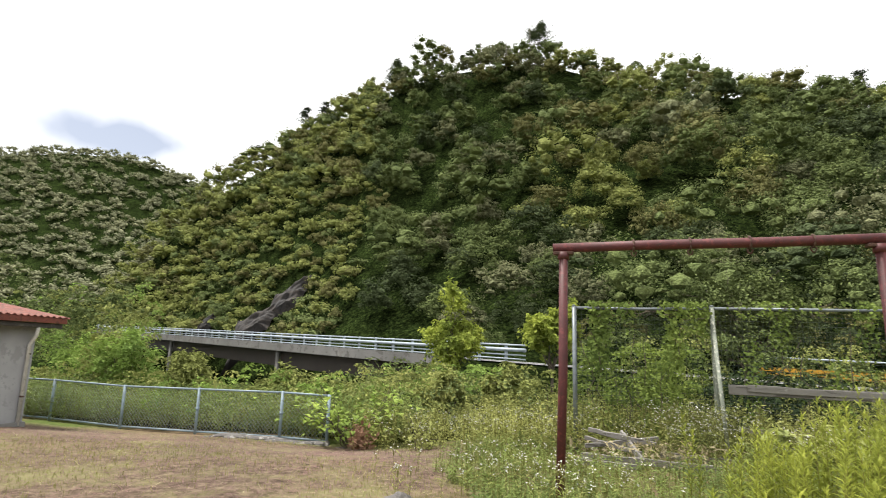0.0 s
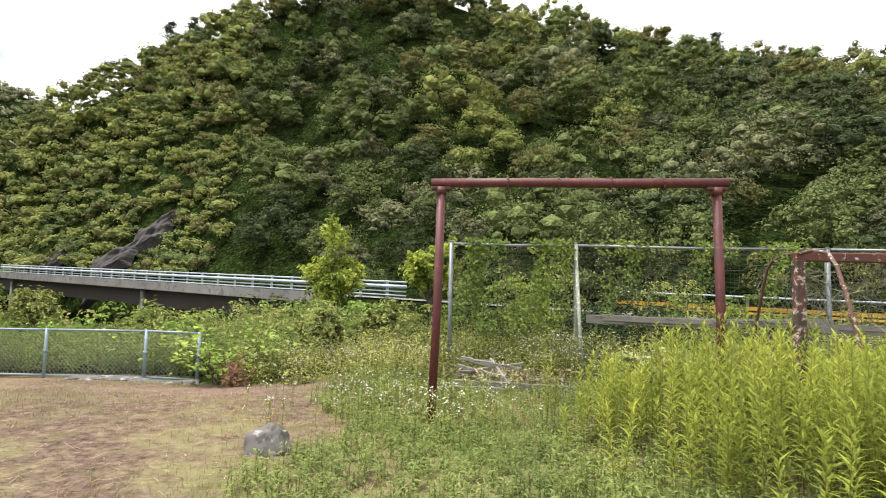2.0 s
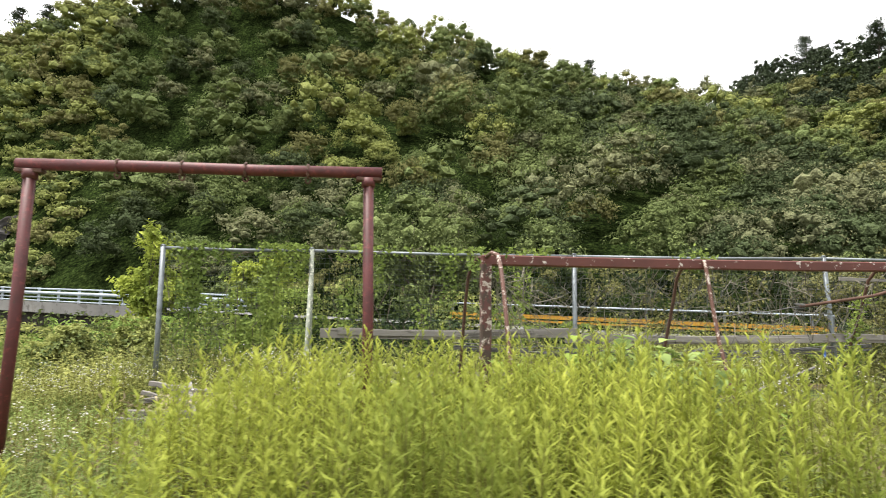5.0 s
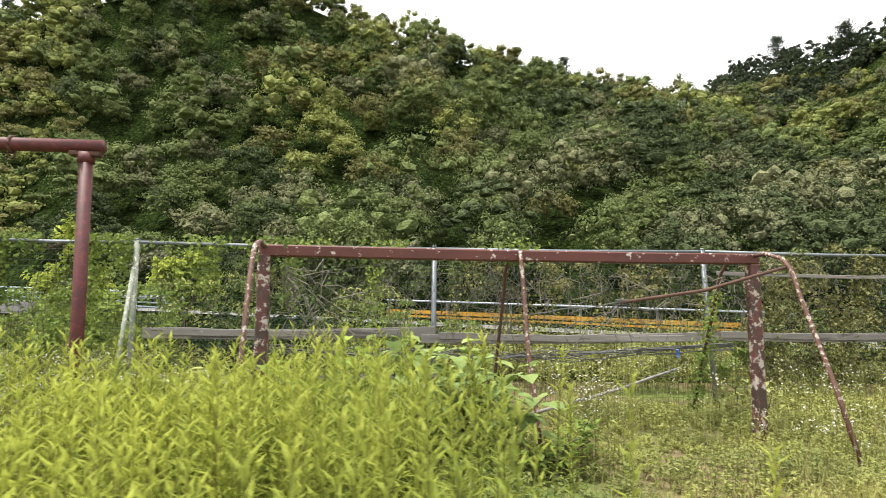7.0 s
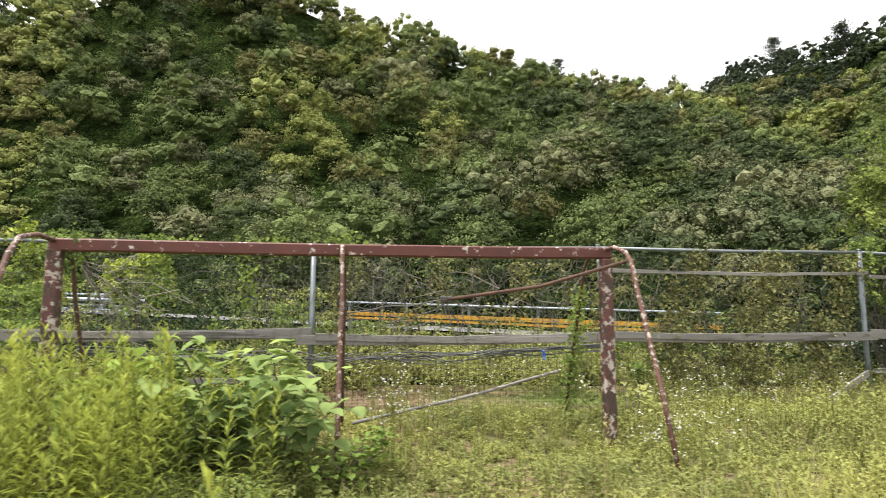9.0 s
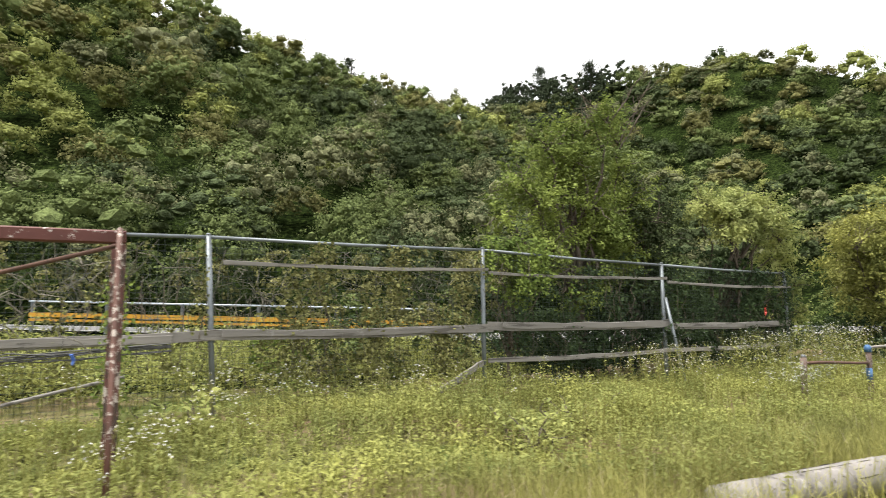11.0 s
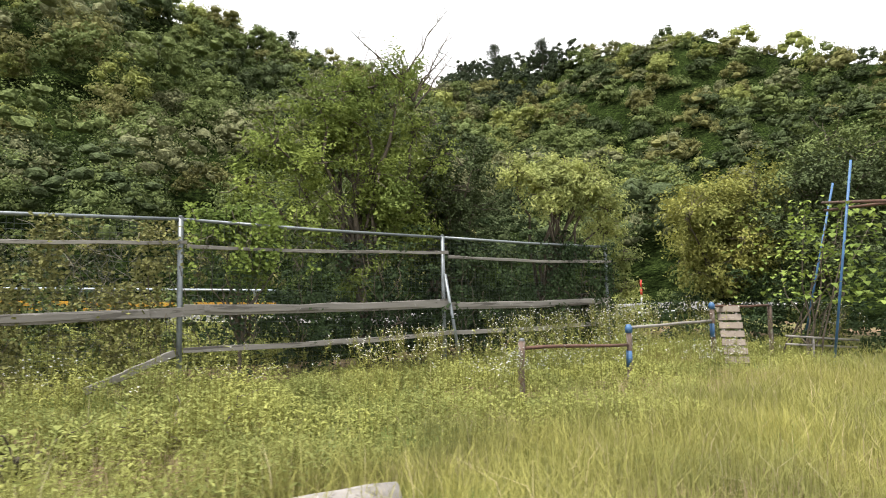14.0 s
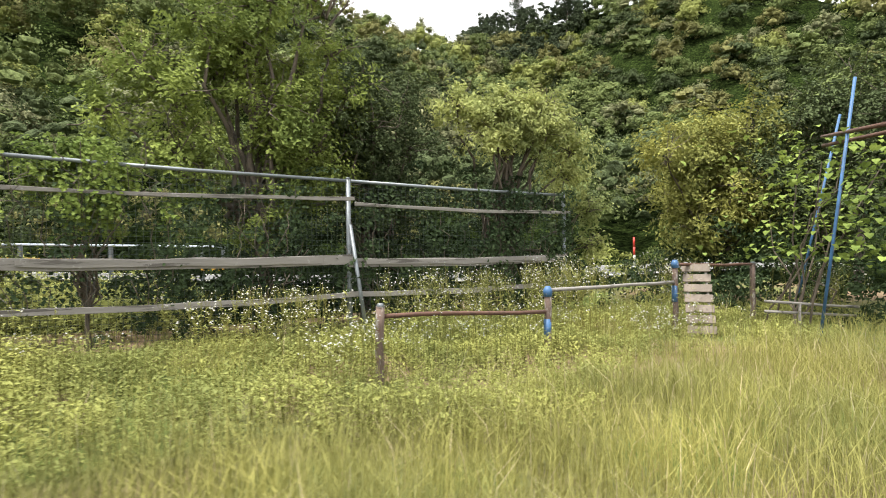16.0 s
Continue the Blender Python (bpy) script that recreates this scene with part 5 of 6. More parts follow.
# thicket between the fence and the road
# leaf index 2 fills shaded hollows with shrubs whose colour holds the shade
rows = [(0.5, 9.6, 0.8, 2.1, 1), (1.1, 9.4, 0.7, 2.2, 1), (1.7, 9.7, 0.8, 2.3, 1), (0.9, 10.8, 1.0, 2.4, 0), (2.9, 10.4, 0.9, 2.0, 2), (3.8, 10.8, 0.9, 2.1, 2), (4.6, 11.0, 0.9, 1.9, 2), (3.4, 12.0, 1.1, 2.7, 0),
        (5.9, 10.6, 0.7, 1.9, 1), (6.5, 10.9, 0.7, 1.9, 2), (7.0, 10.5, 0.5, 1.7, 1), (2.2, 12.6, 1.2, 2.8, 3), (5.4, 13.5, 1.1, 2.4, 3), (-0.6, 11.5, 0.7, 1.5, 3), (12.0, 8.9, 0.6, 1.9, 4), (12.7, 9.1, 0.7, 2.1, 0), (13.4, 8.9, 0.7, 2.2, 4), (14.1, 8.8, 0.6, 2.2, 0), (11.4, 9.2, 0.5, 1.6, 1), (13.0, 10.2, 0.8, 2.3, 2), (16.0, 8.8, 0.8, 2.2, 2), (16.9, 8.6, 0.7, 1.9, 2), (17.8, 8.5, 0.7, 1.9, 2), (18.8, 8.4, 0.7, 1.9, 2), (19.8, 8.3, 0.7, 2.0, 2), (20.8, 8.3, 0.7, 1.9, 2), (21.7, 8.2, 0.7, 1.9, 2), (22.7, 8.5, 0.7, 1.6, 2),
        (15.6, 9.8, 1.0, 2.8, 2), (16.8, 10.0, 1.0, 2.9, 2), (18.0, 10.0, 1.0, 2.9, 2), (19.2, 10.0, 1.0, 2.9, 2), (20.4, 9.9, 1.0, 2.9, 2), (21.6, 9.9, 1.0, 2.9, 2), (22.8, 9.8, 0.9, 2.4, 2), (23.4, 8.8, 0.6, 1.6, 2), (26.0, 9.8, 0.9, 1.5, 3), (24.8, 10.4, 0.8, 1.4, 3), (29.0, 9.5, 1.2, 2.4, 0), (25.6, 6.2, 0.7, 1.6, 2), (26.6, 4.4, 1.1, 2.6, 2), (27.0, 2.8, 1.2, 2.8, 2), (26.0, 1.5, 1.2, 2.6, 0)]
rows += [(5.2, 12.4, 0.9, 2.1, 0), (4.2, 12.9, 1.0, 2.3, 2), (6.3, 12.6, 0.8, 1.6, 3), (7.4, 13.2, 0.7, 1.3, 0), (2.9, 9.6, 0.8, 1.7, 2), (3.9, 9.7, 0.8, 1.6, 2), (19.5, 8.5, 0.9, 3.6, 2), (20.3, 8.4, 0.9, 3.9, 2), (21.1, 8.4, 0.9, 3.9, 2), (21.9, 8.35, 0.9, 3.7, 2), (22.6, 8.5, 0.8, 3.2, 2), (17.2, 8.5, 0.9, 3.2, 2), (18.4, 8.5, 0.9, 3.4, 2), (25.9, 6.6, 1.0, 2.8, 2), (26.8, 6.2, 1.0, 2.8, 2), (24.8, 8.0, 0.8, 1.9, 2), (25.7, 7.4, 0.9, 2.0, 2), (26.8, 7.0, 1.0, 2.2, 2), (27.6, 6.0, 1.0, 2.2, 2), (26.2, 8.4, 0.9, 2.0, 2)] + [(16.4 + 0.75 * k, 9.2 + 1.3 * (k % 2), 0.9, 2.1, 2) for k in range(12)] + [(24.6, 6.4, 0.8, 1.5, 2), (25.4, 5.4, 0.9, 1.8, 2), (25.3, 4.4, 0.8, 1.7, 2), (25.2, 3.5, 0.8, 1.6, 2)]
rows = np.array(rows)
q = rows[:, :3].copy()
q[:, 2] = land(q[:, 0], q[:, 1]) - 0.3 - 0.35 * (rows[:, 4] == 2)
leafy_patch("fence_thicket", "shrubs and creepers packed behind the netting, many with shade painted into their leaves", q, rows[:, 2], rows[:, 3], 900, np.full(len(rows), 0.09), rows[:, 4].astype(int), [LEAF_MID, LEAF_VINE, LEAF_SHADE, LEAF_YELLOW, LEAF_OLIVE], lobes=12)


def vine_on_fence(x0, x1, z0, z1, count, leaf, mat, label, dy=0.0, thin=0.5):
    """Creeper leaves on the netting, in hanging strands and gaps."""
    x = rng.uniform(x0, x1, count * 3)
    z = z0 + (z1 - z0) * rng.uniform(0, 1, count * 3)
    k = np.sin(x * 5.1 + 1.3 * np.sin(z * 2.2)) + np.sin(x * 11.7 + z * 1.5) * 0.6 + rng.normal(size=len(x)) * 0.45
    ok = k > thin
    x, z = x[ok][:count], z[ok][:count]
    p = np.stack([x, np.interp(x, FENCE_X, FENCE_Y) + dy + rng.normal(size=len(x)) * 0.06, z], -1)
    s = Soup()
    leaves(s, p, np.tile([0, -1.0, 0.35], (len(p), 1)), leaf, leaf * 0.8, 0, tilt=0.5)
    for _ in range(int((x1 - x0) * 5)):
        a = rng.uniform(x0, x1)
        tube(s, wobble(on_fence(a, dy, z0), on_fence(a + rng.normal() * 0.3, dy, z0 + (z1 - z0) * rng.uniform(0.3, 1)), 9, 0.06), 0.005, 4, 1, caps=False)
    tagged(s.make("creeper", [mat, BARK]), label, "creeper", kind="stuff")


vine_on_fence(0.25, 2.1, 0.2, 2.25, 3000, 0.06, LEAF_VINE, "climbing creeper covering the first fence panel", thin=0.7)
vine_on_fence(0.2, 6.0, 2.05, 2.3, 900, 0.06, LEAF_VINE, "creeper trailing along the top rail", thin=-0.2)
vine_on_fence(2.4, 5.5, 0.4, 2.1, 1400, 0.055, LEAF_VINE, "thin creeper strands on the netting", thin=0.9)
vine_on_fence(6.4, 10.2, 0.5, 2.15, 2000, 0.05, LEAF_OLIVE, "sparse dry creeper behind the goal", thin=0.7)
vine_on_fence(10.8, 14.3, 0.2, 2.2, 3000, 0.06, LEAF_OLIVE, "creeper hanging over the netting", thin=0.3)
vine_on_fence(14.3, 16.2, 1.5, 2.45, 900, 0.06, LEAF_VINE, "bright creeper bulging over the top rail", dy=-0.05, thin=0.5)
# the two ivies below carry painted shade in their leaf colour
vine_on_fence(20.6, 22.7, 0.3, 2.1, 2200, 0.06, LEAF_SHADE, "ivy with shade painted into its leaves wrapping the last fence post", dy=-0.05, thin=0.0)
vine_on_fence(14.4, 22.4, 0.4, 2.0, 2200, 0.06, LEAF_SHADE, "ivy strands with shade painted into their leaves on the netting", thin=0.6)

# shrubs in the yard
def broad_shrub(label, x, y, spread, top, count, size, mat, low=0.1, lean=(0, 0)):
    z = float(yard(x, y))
    t = thing("shrub", label, "shrub")
    s, l = Soup(), Soup()
    for k in range(max(5, count // 40)):
        a = rng.uniform(0, 2 * np.pi)
        r = spread * rng.uniform(0.2, 1) ** 0.5
        tip = np.array([x + lean[0] + r * np.cos(a), y + lean[1] + 0.7 * r * np.sin(a), z + top * rng.uniform(0.6, 1.05) * (1 - 0.35 * (r / spread) ** 2)])
        line = wobble((x + rng.normal() * 0.08, y + rng.normal() * 0.06, z - 0.05), tip, 8, 0.05)
        tube(s, line, np.linspace(0.014, 0.004, 8), 5, caps=False)
        for f in rng.uniform(low, 1, 40):
            i = f * 7
            p = line[int(i)] + (line[min(7, int(i) + 1)] - line[int(i)]) * (i % 1) + rng.normal(size=3) * [spread * 0.16, spread * 0.13, top * 0.06]
            a = rng.uniform(0, 2 * np.pi)
            broad(l, p[None], np.array([[np.cos(a), np.sin(a), rng.uniform(-0.6, 0.1)]]), np.array([0, 0, 1.0]), size * rng.uniform(0.5, 1.2))
    s.make("woody_base", [BARK], t)
    l.make("foliage", [mat], t)
    return t


broad_shrub("broad-leaved shrub overgrowing the chain-link fence end", -4.3, 9.9, 1.5, 1.5, 620, 0.115, LEAF_FRESH, 0.3, (-0.1, 0.1))
broad_shrub("rounded leafy green bush at the yard edge", -2.6, 9.2, 0.7, 0.75, 300, 0.07, LEAF_HERB)
broad_shrub("low dark-leaved bush in tall weeds", -0.4, 10.4, 0.7, 1.15, 260, 0.09, LEAF_MID)
broad_shrub("kudzu clump with big pale leaves", 3.1, 7.3, 0.6, 0.8, 100, 0.19, LEAF_SUNNY, 0.4)
broad_shrub("large-leaved weed clump before the goal", 5.9, 5.35, 0.9, 1.3, 480, 0.17, LEAF_BROAD, 0.3)
broad_shrub("large-leaved weed clump inside the goal", 5.0, 5.4, 0.7, 1.25, 360, 0.16, LEAF_FRESH, 0.3)
broad_shrub("leafy weed clump beside the middle stay", 6.7, 4.9, 0.4, 0.55, 160, 0.07, LEAF_FRESH, 0.2)
broad_shrub("dark bramble mound in the field", 12.6, 4.6, 0.8, 0.55, 240, 0.06, LEAF_HERB)
broad_shrub("bramble mound by the fence foot", 14.0, 5.2, 0.9, 0.5, 240, 0.06, LEAF_HERB)
broad_shrub("herb clump among flowering weeds", 9.9, 6.6, 0.6, 0.7, 160, 0.08, LEAF_HERB)
s = Soup()
p = np.array([-4.0, 9.55, -0.3]) + rng.normal(size=(260, 3)) * [0.1, 0.08, 0.14]
leaves(s, p, np.tile([0, -1.0, 0.3], (260, 1)), 0.12, 0.05, 0)
tagged(s.make("withered_leaves", [DEAD_LEAF]), "heap of withered brown leaves under the shrub", "dead leaves", kind="stuff")

# ---- weeds, flowers and grass ----


def yard_points(x0, x1, y0, y1, count):
    p = np.stack([rng.uniform(x0, x1, count), rng.uniform(y0, y1, count)], -1)
    return np.c_[p, yard(p[:, 0], p[:, 1])]


def in_yard(p):
    """The mown part of the yard."""
    return (p[:, 0] < -1.0 + 0.35 * np.sin(p[:, 1] * 1.7) - 0.16 * (p[:, 1] - 3.5)) & (p[:, 1] < 9.6)


def weed_stand(name, label, p, heights, leaf_len, leaf_wide, per, leaf_mat, flower=0, stem=0.004, rise=0.75, start=0.15, fold=True, steep=0.15, droop=0.3):
    """Upright weeds: a stem with narrow leaves all round, and small white flowers on the taller ones."""
    s = Soup()
    n = len(p)
    a = rng.uniform(0, 2 * np.pi, n)
    lean = np.stack([np.cos(a), np.sin(a)], -1) * (heights * rng.uniform(0.02, 0.16, n))[:, None]
    tip = p + np.c_[lean, heights]
    side = np.stack([np.cos(a + 1.6), np.sin(a + 1.6), 0 * a], -1) * stem
    other = np.cross(side, [0, 0, 1.0])
    for d in (side, other):
        s.add(np.stack([p - d, p + d, tip + d * 0.4, tip - d * 0.4], 1), [(0, 1, 2, 3)], 1)
    f = start + (1 - start) * ((np.arange(per) + rng.uniform(0, 1, (n, per))) / per)
    ang = rng.uniform(0, 2 * np.pi, (n, 1)) + np.arange(per) * 2.4
    b = p[:, None] + (tip - p)[:, None] * f[..., None]
    up = rise * (steep + 1.1 * f ** 4)
    way = np.stack([np.cos(ang), np.sin(ang), up], -1)
    size = leaf_len * (1 - 0.5 * np.abs(f - 0.6)) * rng.uniform(0.7, 1.2, (n, per))
    if not fold:
        way = unit(way.reshape(-1, 3))
        leaves(s, b.reshape(-1, 3) + way * size.ravel()[:, None] * 0.5, np.array([0, 0, 1.0]) - 0.3 * way, size.ravel(), (size * leaf_wide).ravel(), 0, 0.35)
    else:
        folded(s, b.reshape(-1, 3), way.reshape(-1, 3), np.array([0, 0, 1.0]), size.ravel(), (size * leaf_wide).ravel(), 0, droop)
    if flower:
        k = flower
        fa, fr = rng.uniform(0, 2 * np.pi, (n, k)), heights[:, None] * 0.16 * rng.uniform(0.1, 1, (n, k))
        c = tip[:, None] + np.stack([fr * np.cos(fa), fr * np.sin(fa), heights[:, None] * rng.uniform(-0.14, 0.06, (n, k))], -1)
        low = np.broadcast_to((tip - (tip - p) * 0.25)[:, None], c.shape)
        d = np.array([0.0015, 0, 0])
        s.add(np.stack([low - d, low + d, c + d, c - d], 2).reshape(-1, 4, 3), [(0, 1, 2, 3)], 1)
        c = c.reshape(-1, 3)
        r = rng.uniform(0.0045, 0.0105, len(c))[:, None]
        nn = unit(rng.normal(size=c.shape) * 0.5 + [0, -0.4, 1])
        t = unit(np.cross(nn, [1.0, 0.2, 0]))
        bt = np.cross(nn, t)
        ring = [c + r * (np.cos(j) * t + np.sin(j) * bt) for j in np.arange(6) * np.pi / 3]
        s.add(np.stack(ring, 1), [(0, 1, 2, 3, 4, 5)], 2)
    return tagged(s.make(name, [leaf_mat, STEM, PETAL]), label, "weeds", kind="stuff")


# goldenrod before the swing frame and the goal
p = yard_points(0.9, 6.6, 1.7, 4.9, 1500)
edge = 0.25 * np.sin(p[:, 1] * 4) + 0.3 * rng.normal(size=len(p))
ok = (p[:, 0] > 2.35 - 0.25 * (p[:, 1] - 2) + 1.5 * edge) & (p[:, 0] < 5.3 + 0.15 * (p[:, 1] - 2) + edge) & (p[:, 1] > 1.65 + 0.1 * edge)
p = p[ok]
h = np.clip(rng.normal(0.9, 0.16, len(p)) + 0.12 * np.sin(p[:, 0] * 3.1 + 2 * np.sin(p[:, 1] * 2.3)), 0.45, 1.2) * (0.78 + 0.22 * smooth(p[:, 0], 1.2, 2.6))
weed_stand("goldenrod", "dense stand of tall yellow-green goldenrod", p, h, 0.112, 0.17, 38, LEAF_WEED, rise=1.1, start=0.3, steep=0.5, droop=0.16)

# low ferny herbs between the yard and the goldenrod
p = yard_points(-1.6, 6.3, 1.2, 8.4, 6300)
p = p[~in_yard(p) & ~((p[:, 0] > -0.1) & (p[:, 0] < 2.2) & (p[:, 1] > 6.8) & (p[:, 1] < 8.0))]
weed_stand("low_herbs", "soft low green herbs and seedlings", p, rng.uniform(0.08, 0.2, len(p)) * (1 + 0.7 * smooth(p[:, 1], 5.4, 7) + 0.9 * smooth(p[:, 0], 0.8, 2.0) * rng.random(len(p))), 0.07, 0.22, 16, LEAF_FERN, start=0.05, fold=False)
p = yard_points(-4.4, 4.6, 7.2, 12.0, 2200)
p = p[~in_yard(p) & ~((p[:, 0] > -0.1) & (p[:, 0] < 2.3) & (p[:, 1] < 8.0))]
weed_stand("tall_herbs", "tall mixed weeds below the fence", p, rng.uniform(0.35, 0.85, len(p)), 0.1, 0.25, 16, LEAF_HERB, fold=False)

p = yard_points(-16, -3.5, 10.2, 13.0, 2600)
p[:, 2] = land(p[:, 0], p[:, 1])
weed_stand("bank_weeds", "fresh green weeds crowding behind the chain-link fence", p, rng.uniform(0.45, 1.0, len(p)), 0.13, 0.24, 14, LEAF_FERN, fold=False)

p = yard_points(4.5, 17, 9.0, 14.5, 2600)
p[:, 2] = land(p[:, 0], p[:, 1])
weed_stand("verge_weeds", "rank weeds on the verge behind the fence", p, rng.uniform(0.4, 0.9, len(p)) * (1 + 0.55 * np.clip(np.sin(p[:, 0] * 1.9 + 1.2 * np.sin(p[:, 1])), 0, 1)), 0.14, 0.25, 12, LEAF_HERB, fold=False)

# white fleabane
spots = [(-0.6, 5.6, 1.1, 1.1, 80, 0.38), (0.2, 4.7, 0.5, 0.5, 30, 0.45), (-1.6, 8.4, 1.4, 0.8, 90, 0.6), (1.6, 7.7, 0.9, 0.5, 130, 0.75), (3.0, 7.2, 0.7, 0.5, 70, 0.6), (-0.4, 8.0, 0.8, 0.7, 70, 0.6), (8.3, 6.6, 1.2, 0.6, 34, 0.8), (7.0, 5.2, 0.3, 0.4, 26, 0.8),
         (10.4, 6.3, 0.9, 0.6, 40, 0.65), (12.6, 6.8, 1.0, 0.6, 26, 0.62), (15.0, 6.7, 1.0, 0.6, 22, 0.65), (17.2, 6.5, 1.0, 0.5, 90, 0.75), (19.4, 6.3, 0.9, 0.5, 120, 0.9), (20.9, 5.9, 0.8, 0.5, 130, 1.0), (17.3, 4.6, 0.5, 0.3, 40, 0.6), (19.0, 5.2, 1.4, 0.5, 90, 0.55), (22.4, 5.3, 0.5, 0.3, 40, 1.0), (24.9, 4.4, 0.8, 0.4, 46, 0.9), (9.4, 5.0, 0.6, 0.5, 30, 0.5), (21.5, 4.6, 1.0, 0.4, 60, 0.5)]
P, Hh = [], []
for x, y, sx, sy, n, hh in spots:
    q = np.stack([rng.normal(x, sx * 0.6, n), rng.normal(y, sy * 0.6, n)], -1)
    P.append(np.c_[q, yard(q[:, 0], q[:, 1])])
    Hh.append(hh * rng.uniform(0.6, 1.15, n))
weed_stand("white_fleabane", "white-flowered fleabane standing in loose drifts", np.concatenate(P), np.concatenate(Hh), 0.08, 0.22, 9, LEAF_HERB, 6, 0.003, fold=False)

# leafy cover of the eastern field
p = yard_points(5.4, 26, 2.2, 7.9, 13500)
p = p[(p[:, 1] > 2.4 + 1.0 * np.sin(p[:, 0] * 0.7) ** 2 + 0.10 * np.clip(p[:, 0] - 16, 0, 9) + 0.5 * rng.random(len(p)))]
p = p[np.hypot(p[:, 0] - 21.9, p[:, 1] - 4.5) > 0.7]
weed_stand("field_herbs", "knee-high mixed green field weeds", p, (0.1 + 0.44 * np.clip(0.5 + 0.35 * np.sin(p[:, 0] * 2.3 + 1.5 * np.sin(p[:, 1] * 1.9)) + 0.35 * np.sin(p[:, 1] * 2.7 + p[:, 0]), 0.05, 1.1)) * rng.uniform(0.7, 1.15, len(p)) * (0.45 + 0.55 * smooth(p[:, 0], 9.5, 12.5) - 0.4 * smooth(p[:, 0], 15, 17)), 0.06, 0.42, 12, LEAF_HERB, start=0.2, fold=False)

# grass
s = Soup()
p = yard_points(-2.5, 25, 0.8, 8.5, 58000)
p = p[~in_yard(p)]
near = p[:, 1] < 4.5
east = smooth(p[:, 0], 6, 9)
keep = rng.random(len(p)) < np.where(p[:, 0] < 6, 0.35, 1.0 - 0.75 * smooth(p[:, 1], 2.6, 4.2))
p, east = p[keep], east[keep]
height = 0.2 + 0.24 * east * (0.6 + 0.6 * np.sin(p[:, 0] * 1.3 + np.sin(p[:, 1] * 2)) ** 2)
dry = rng.random(len(p)) < 0.04 + 0.05 * smooth(p[:, 0], 15, 21) * smooth(-p[:, 1], -5, -2)
blades(s, p, np.where(p[:, 1] < 1.0, np.minimum(height, 0.4), height), 0.005, 0.5, dry.astype(int))
p = yard_points(6.5, 22, 0.3, 3.6, 42000)
p = p[~((p[:, 0] > 12.6) & (p[:, 0] < 14.75) & (p[:, 1] > 1.75) & (p[:, 1] < 2.75))]
blades(s, p, 0.3 + 0.14 * np.sin(p[:, 0] * 2.1 + p[:, 1]) ** 2, 0.0032, 0.5, (rng.random(len(p)) < 0.02 + 0.02 * smooth(p[:, 0], 15, 20)).astype(int))
tagged(s.make("grass", [GRASS, GRASS_DRY]), "tall yellow-green grass with dry stalks", "grass", kind="stuff")
# arching pale tussocks
s = Soup()
for x, y in ((14.9, 1.5), (15.6, 2.0), (18.9, 1.9), (19.2, 1.4), (16.4, 1.2), (12.2, 1.9), (17.6, 2.6)):
    q = np.stack([rng.normal(x, 0.12, 60), rng.normal(y, 0.12, 60)], -1)
    blades(s, np.c_[q, yard(q[:, 0], q[:, 1])], 0.45, 0.005, 1.0, (rng.random(60) < 0.15).astype(int))
tagged(s.make("grass_tussocks", [GRASS, GRASS_DRY]), "arching pale grass tussocks", "grass", kind="stuff")
# cut hay and stubble on the mown yard
s = Soup()
p = yard_points(-11, 0, 1.5, 9.9, 34000)
p = p[in_yard(p)]
n = len(p)
a = rng.uniform(0, np.pi, n)
d = np.stack([np.cos(a), np.sin(a), rng.normal(size=n) * 0.12], -1) * rng.uniform(0.02, 0.075, n)[:, None]
w = np.stack([-np.sin(a), np.cos(a), 0 * a], -1) * 0.0022
p[:, 2] += rng.uniform(0.005, 0.035, n)
s.add(np.stack([p - d - w, p - d + w, p + d + w, p + d - w], 1), [(0, 1, 2, 3)], (rng.random(n) < 0.07).astype(int))
q = yard_points(-11, 0, 1.5, 9.9, 26000)
q = q[in_yard(q)]
green = np.sin(q[:, 0] * 1.1 + 2) + np.sin(q[:, 1] * 1.4) + rng.normal(size=len(q)) * 0.6 - 0.3 * (q[:, 1] - 5.0)
q = q[green > -0.45]
blades(s, q, 0.06, 0.005, 0.7, 2)
tagged(s.make("cut_hay", [HAY, GRASS_DRY, GRASS]), "brown cut hay over short stubble", "hay", kind="stuff")

# ---- trees on the skyline ----


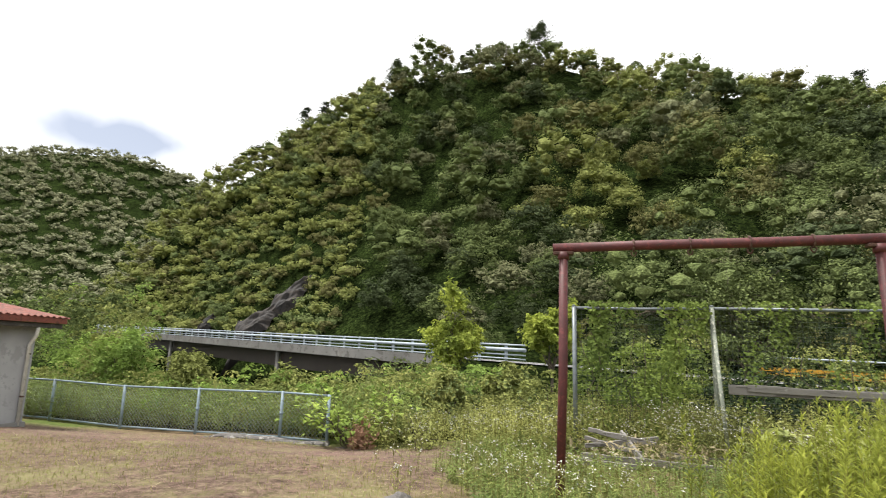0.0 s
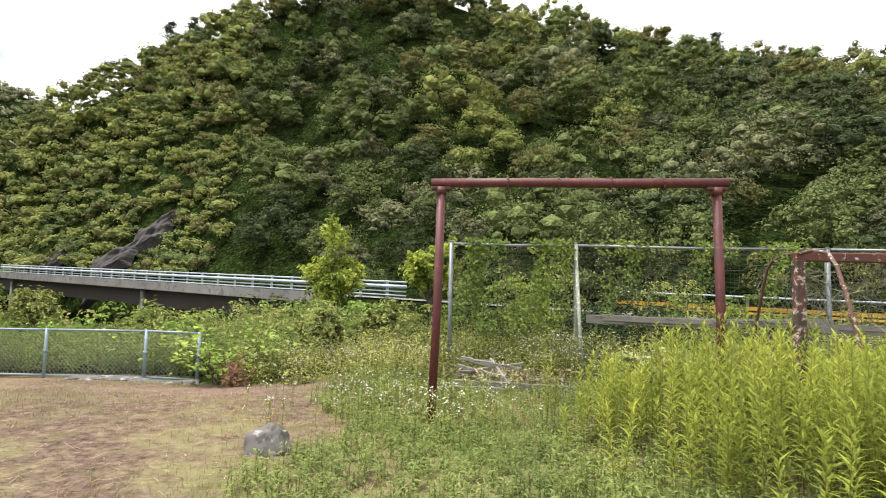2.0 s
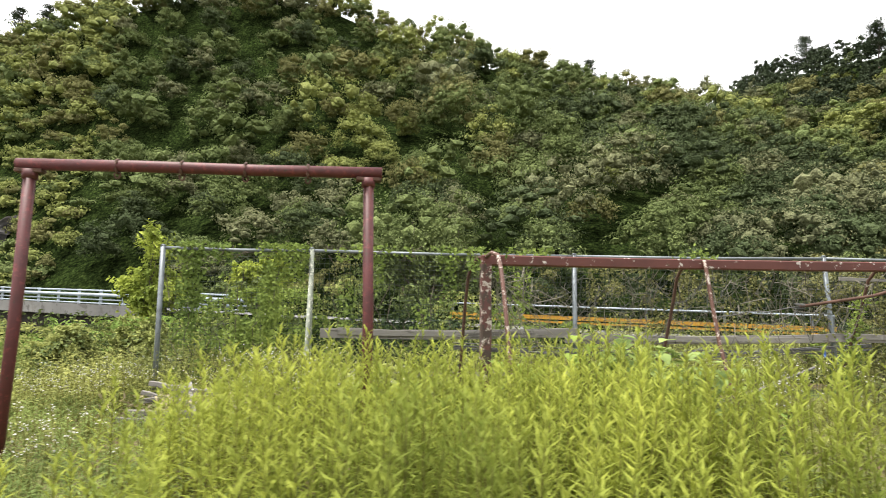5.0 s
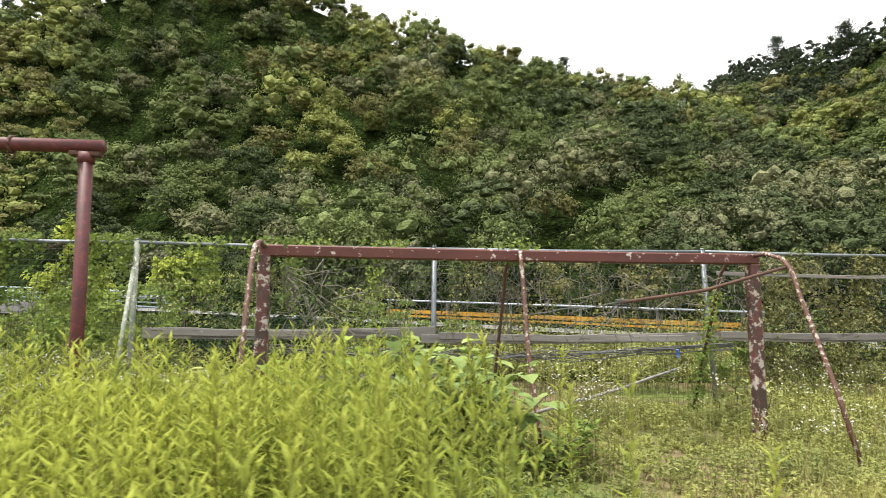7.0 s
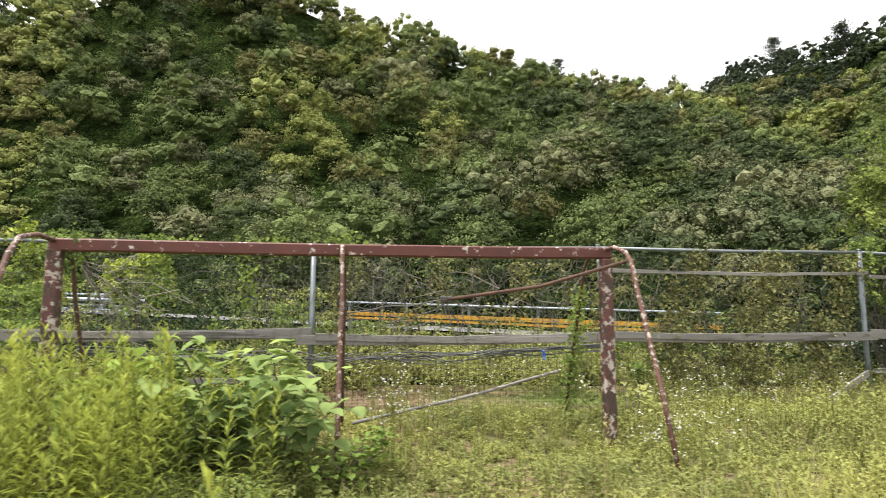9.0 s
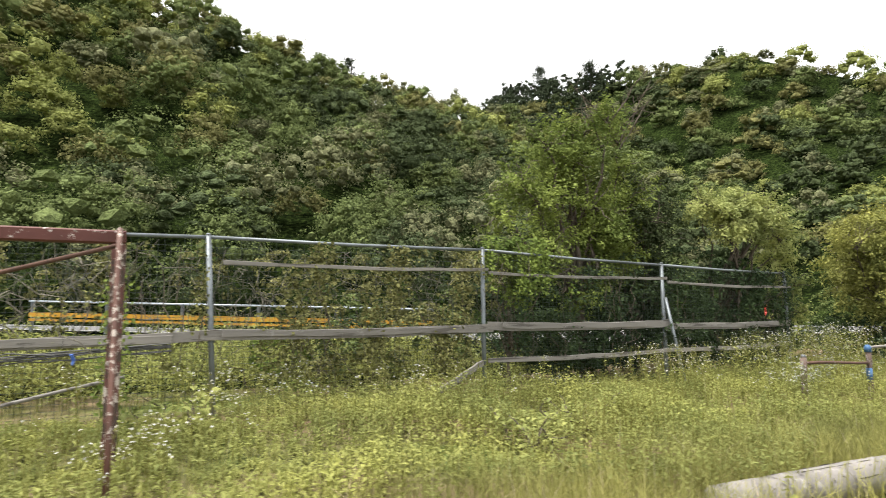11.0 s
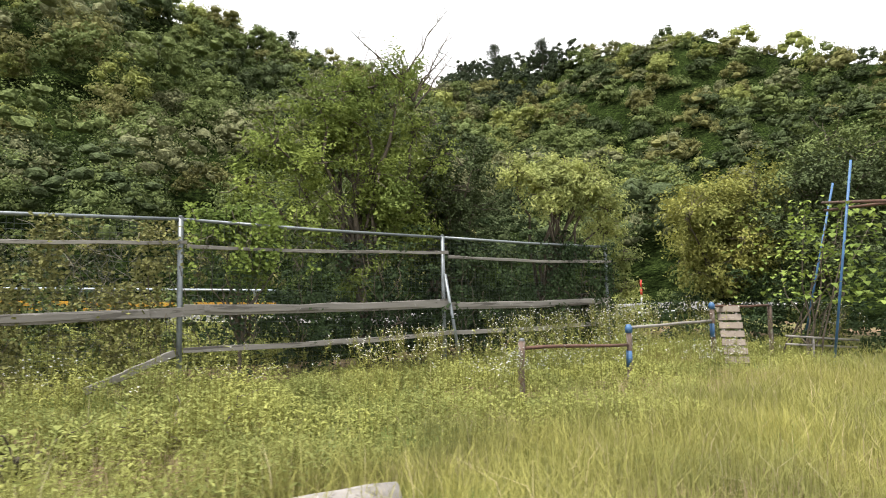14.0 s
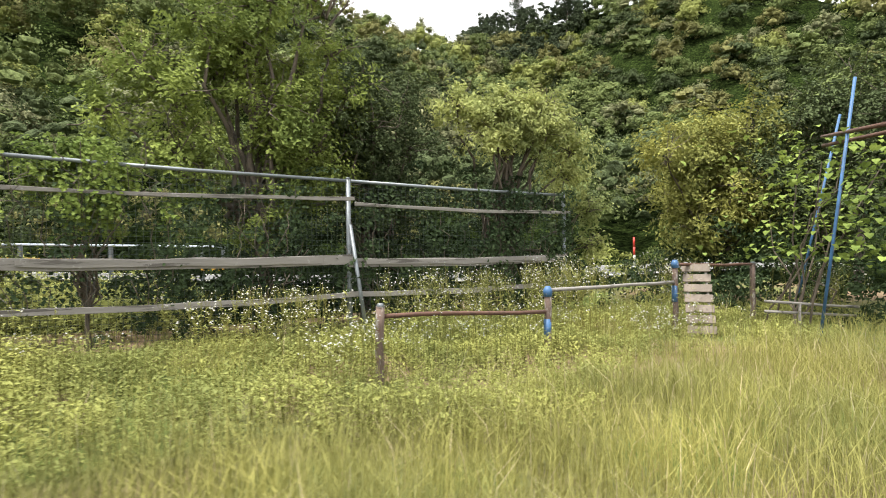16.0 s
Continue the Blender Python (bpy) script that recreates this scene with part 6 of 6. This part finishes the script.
def ridge_pine(label, x, y, top, tall, wide, mat, tiers=5, airy=True):
    z = top - tall
    t = thing("ridge_tree", label, "tree")
    s, l = Soup(), Soup()
    ground = float(land(x, y))
    tube(s, wobble((x, y, min(z, ground) - 0.5), (x + tall * 0.05, y, top - 0.3), 8, 0.1), np.linspace(0.22, 0.06, 8), 6)
    for k in range(tiers):
        f = (k + 0.6) / tiers
        for _ in range(3):
            a = rng.uniform(0, 2 * np.pi)
            r = wide * (1.05 - 0.65 * f) * rng.uniform(0.6, 1.1)
            c = np.array([x + r * np.cos(a) * 0.6, y + r * np.sin(a) * 0.6, z + tall * (0.25 + 0.75 * f)])
            tube(s, wobble((x, y, c[2] - 0.4), c, 4, 0.05), np.linspace(0.06, 0.03, 4), 4, caps=False)
            n = 70 if airy else 150
            p = c + rng.normal(size=(n, 3)) * [r * 0.38, r * 0.38, 0.22 if airy else 0.6]
            leaves(l, p, np.tile([0, 0, 1.0], (n, 1)), 0.42, 0.2)
    s.make("trunk", [BARK], t)
    l.make("crown", [mat], t)


ridge_pine("airy flat-tiered pine on the ridge", 51.8, 115, 57.6, 7, 2.6, LEAF_CEDAR)
ridge_pine("airy leaning pine on the ridge", -64.9, 115, 59.5, 6, 2.2, LEAF_CEDAR)
ridge_pine("dark pine beside another on the ridge", -60.5, 116, 61.0, 6, 2.2, LEAF_CEDAR)
# this group shares the far leaf colour with its haze tint
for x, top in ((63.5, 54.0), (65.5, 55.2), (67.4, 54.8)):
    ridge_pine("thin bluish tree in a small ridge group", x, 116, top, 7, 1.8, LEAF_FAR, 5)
ridge_pine("single round-crowned tree on the summit", -9.2, 114, 74.2, 6, 3.6, LEAF_DARK, 5, False)
ridge_pine("dark pointed tree on the ridge", -42.5, 115, 69.5, 7, 2.4, LEAF_DARK, 6, False)
ridge_pine("tall dark cedar on the farther ridge", 127, 139, 81, 10, 4.0, LEAF_CEDAR, 7, False)
ridge_pine("pointed cedar on the farther ridge", 120, 110, 69.5, 9, 3.8, LEAF_CEDAR, 7, False)
for x, z in ((-15.5, 69), (-21, 68.5), (-10.4, 70)):
    t = thing("dead_trunk", "bare pale dead trunk standing in the woods", "dead tree")
    pipe("trunk", wobble((x, 109, z - 8), (x - 0.2, 109, z), 6, 0.05), np.linspace(0.16, 0.07, 6), BARK_PALE, t, sides=6)
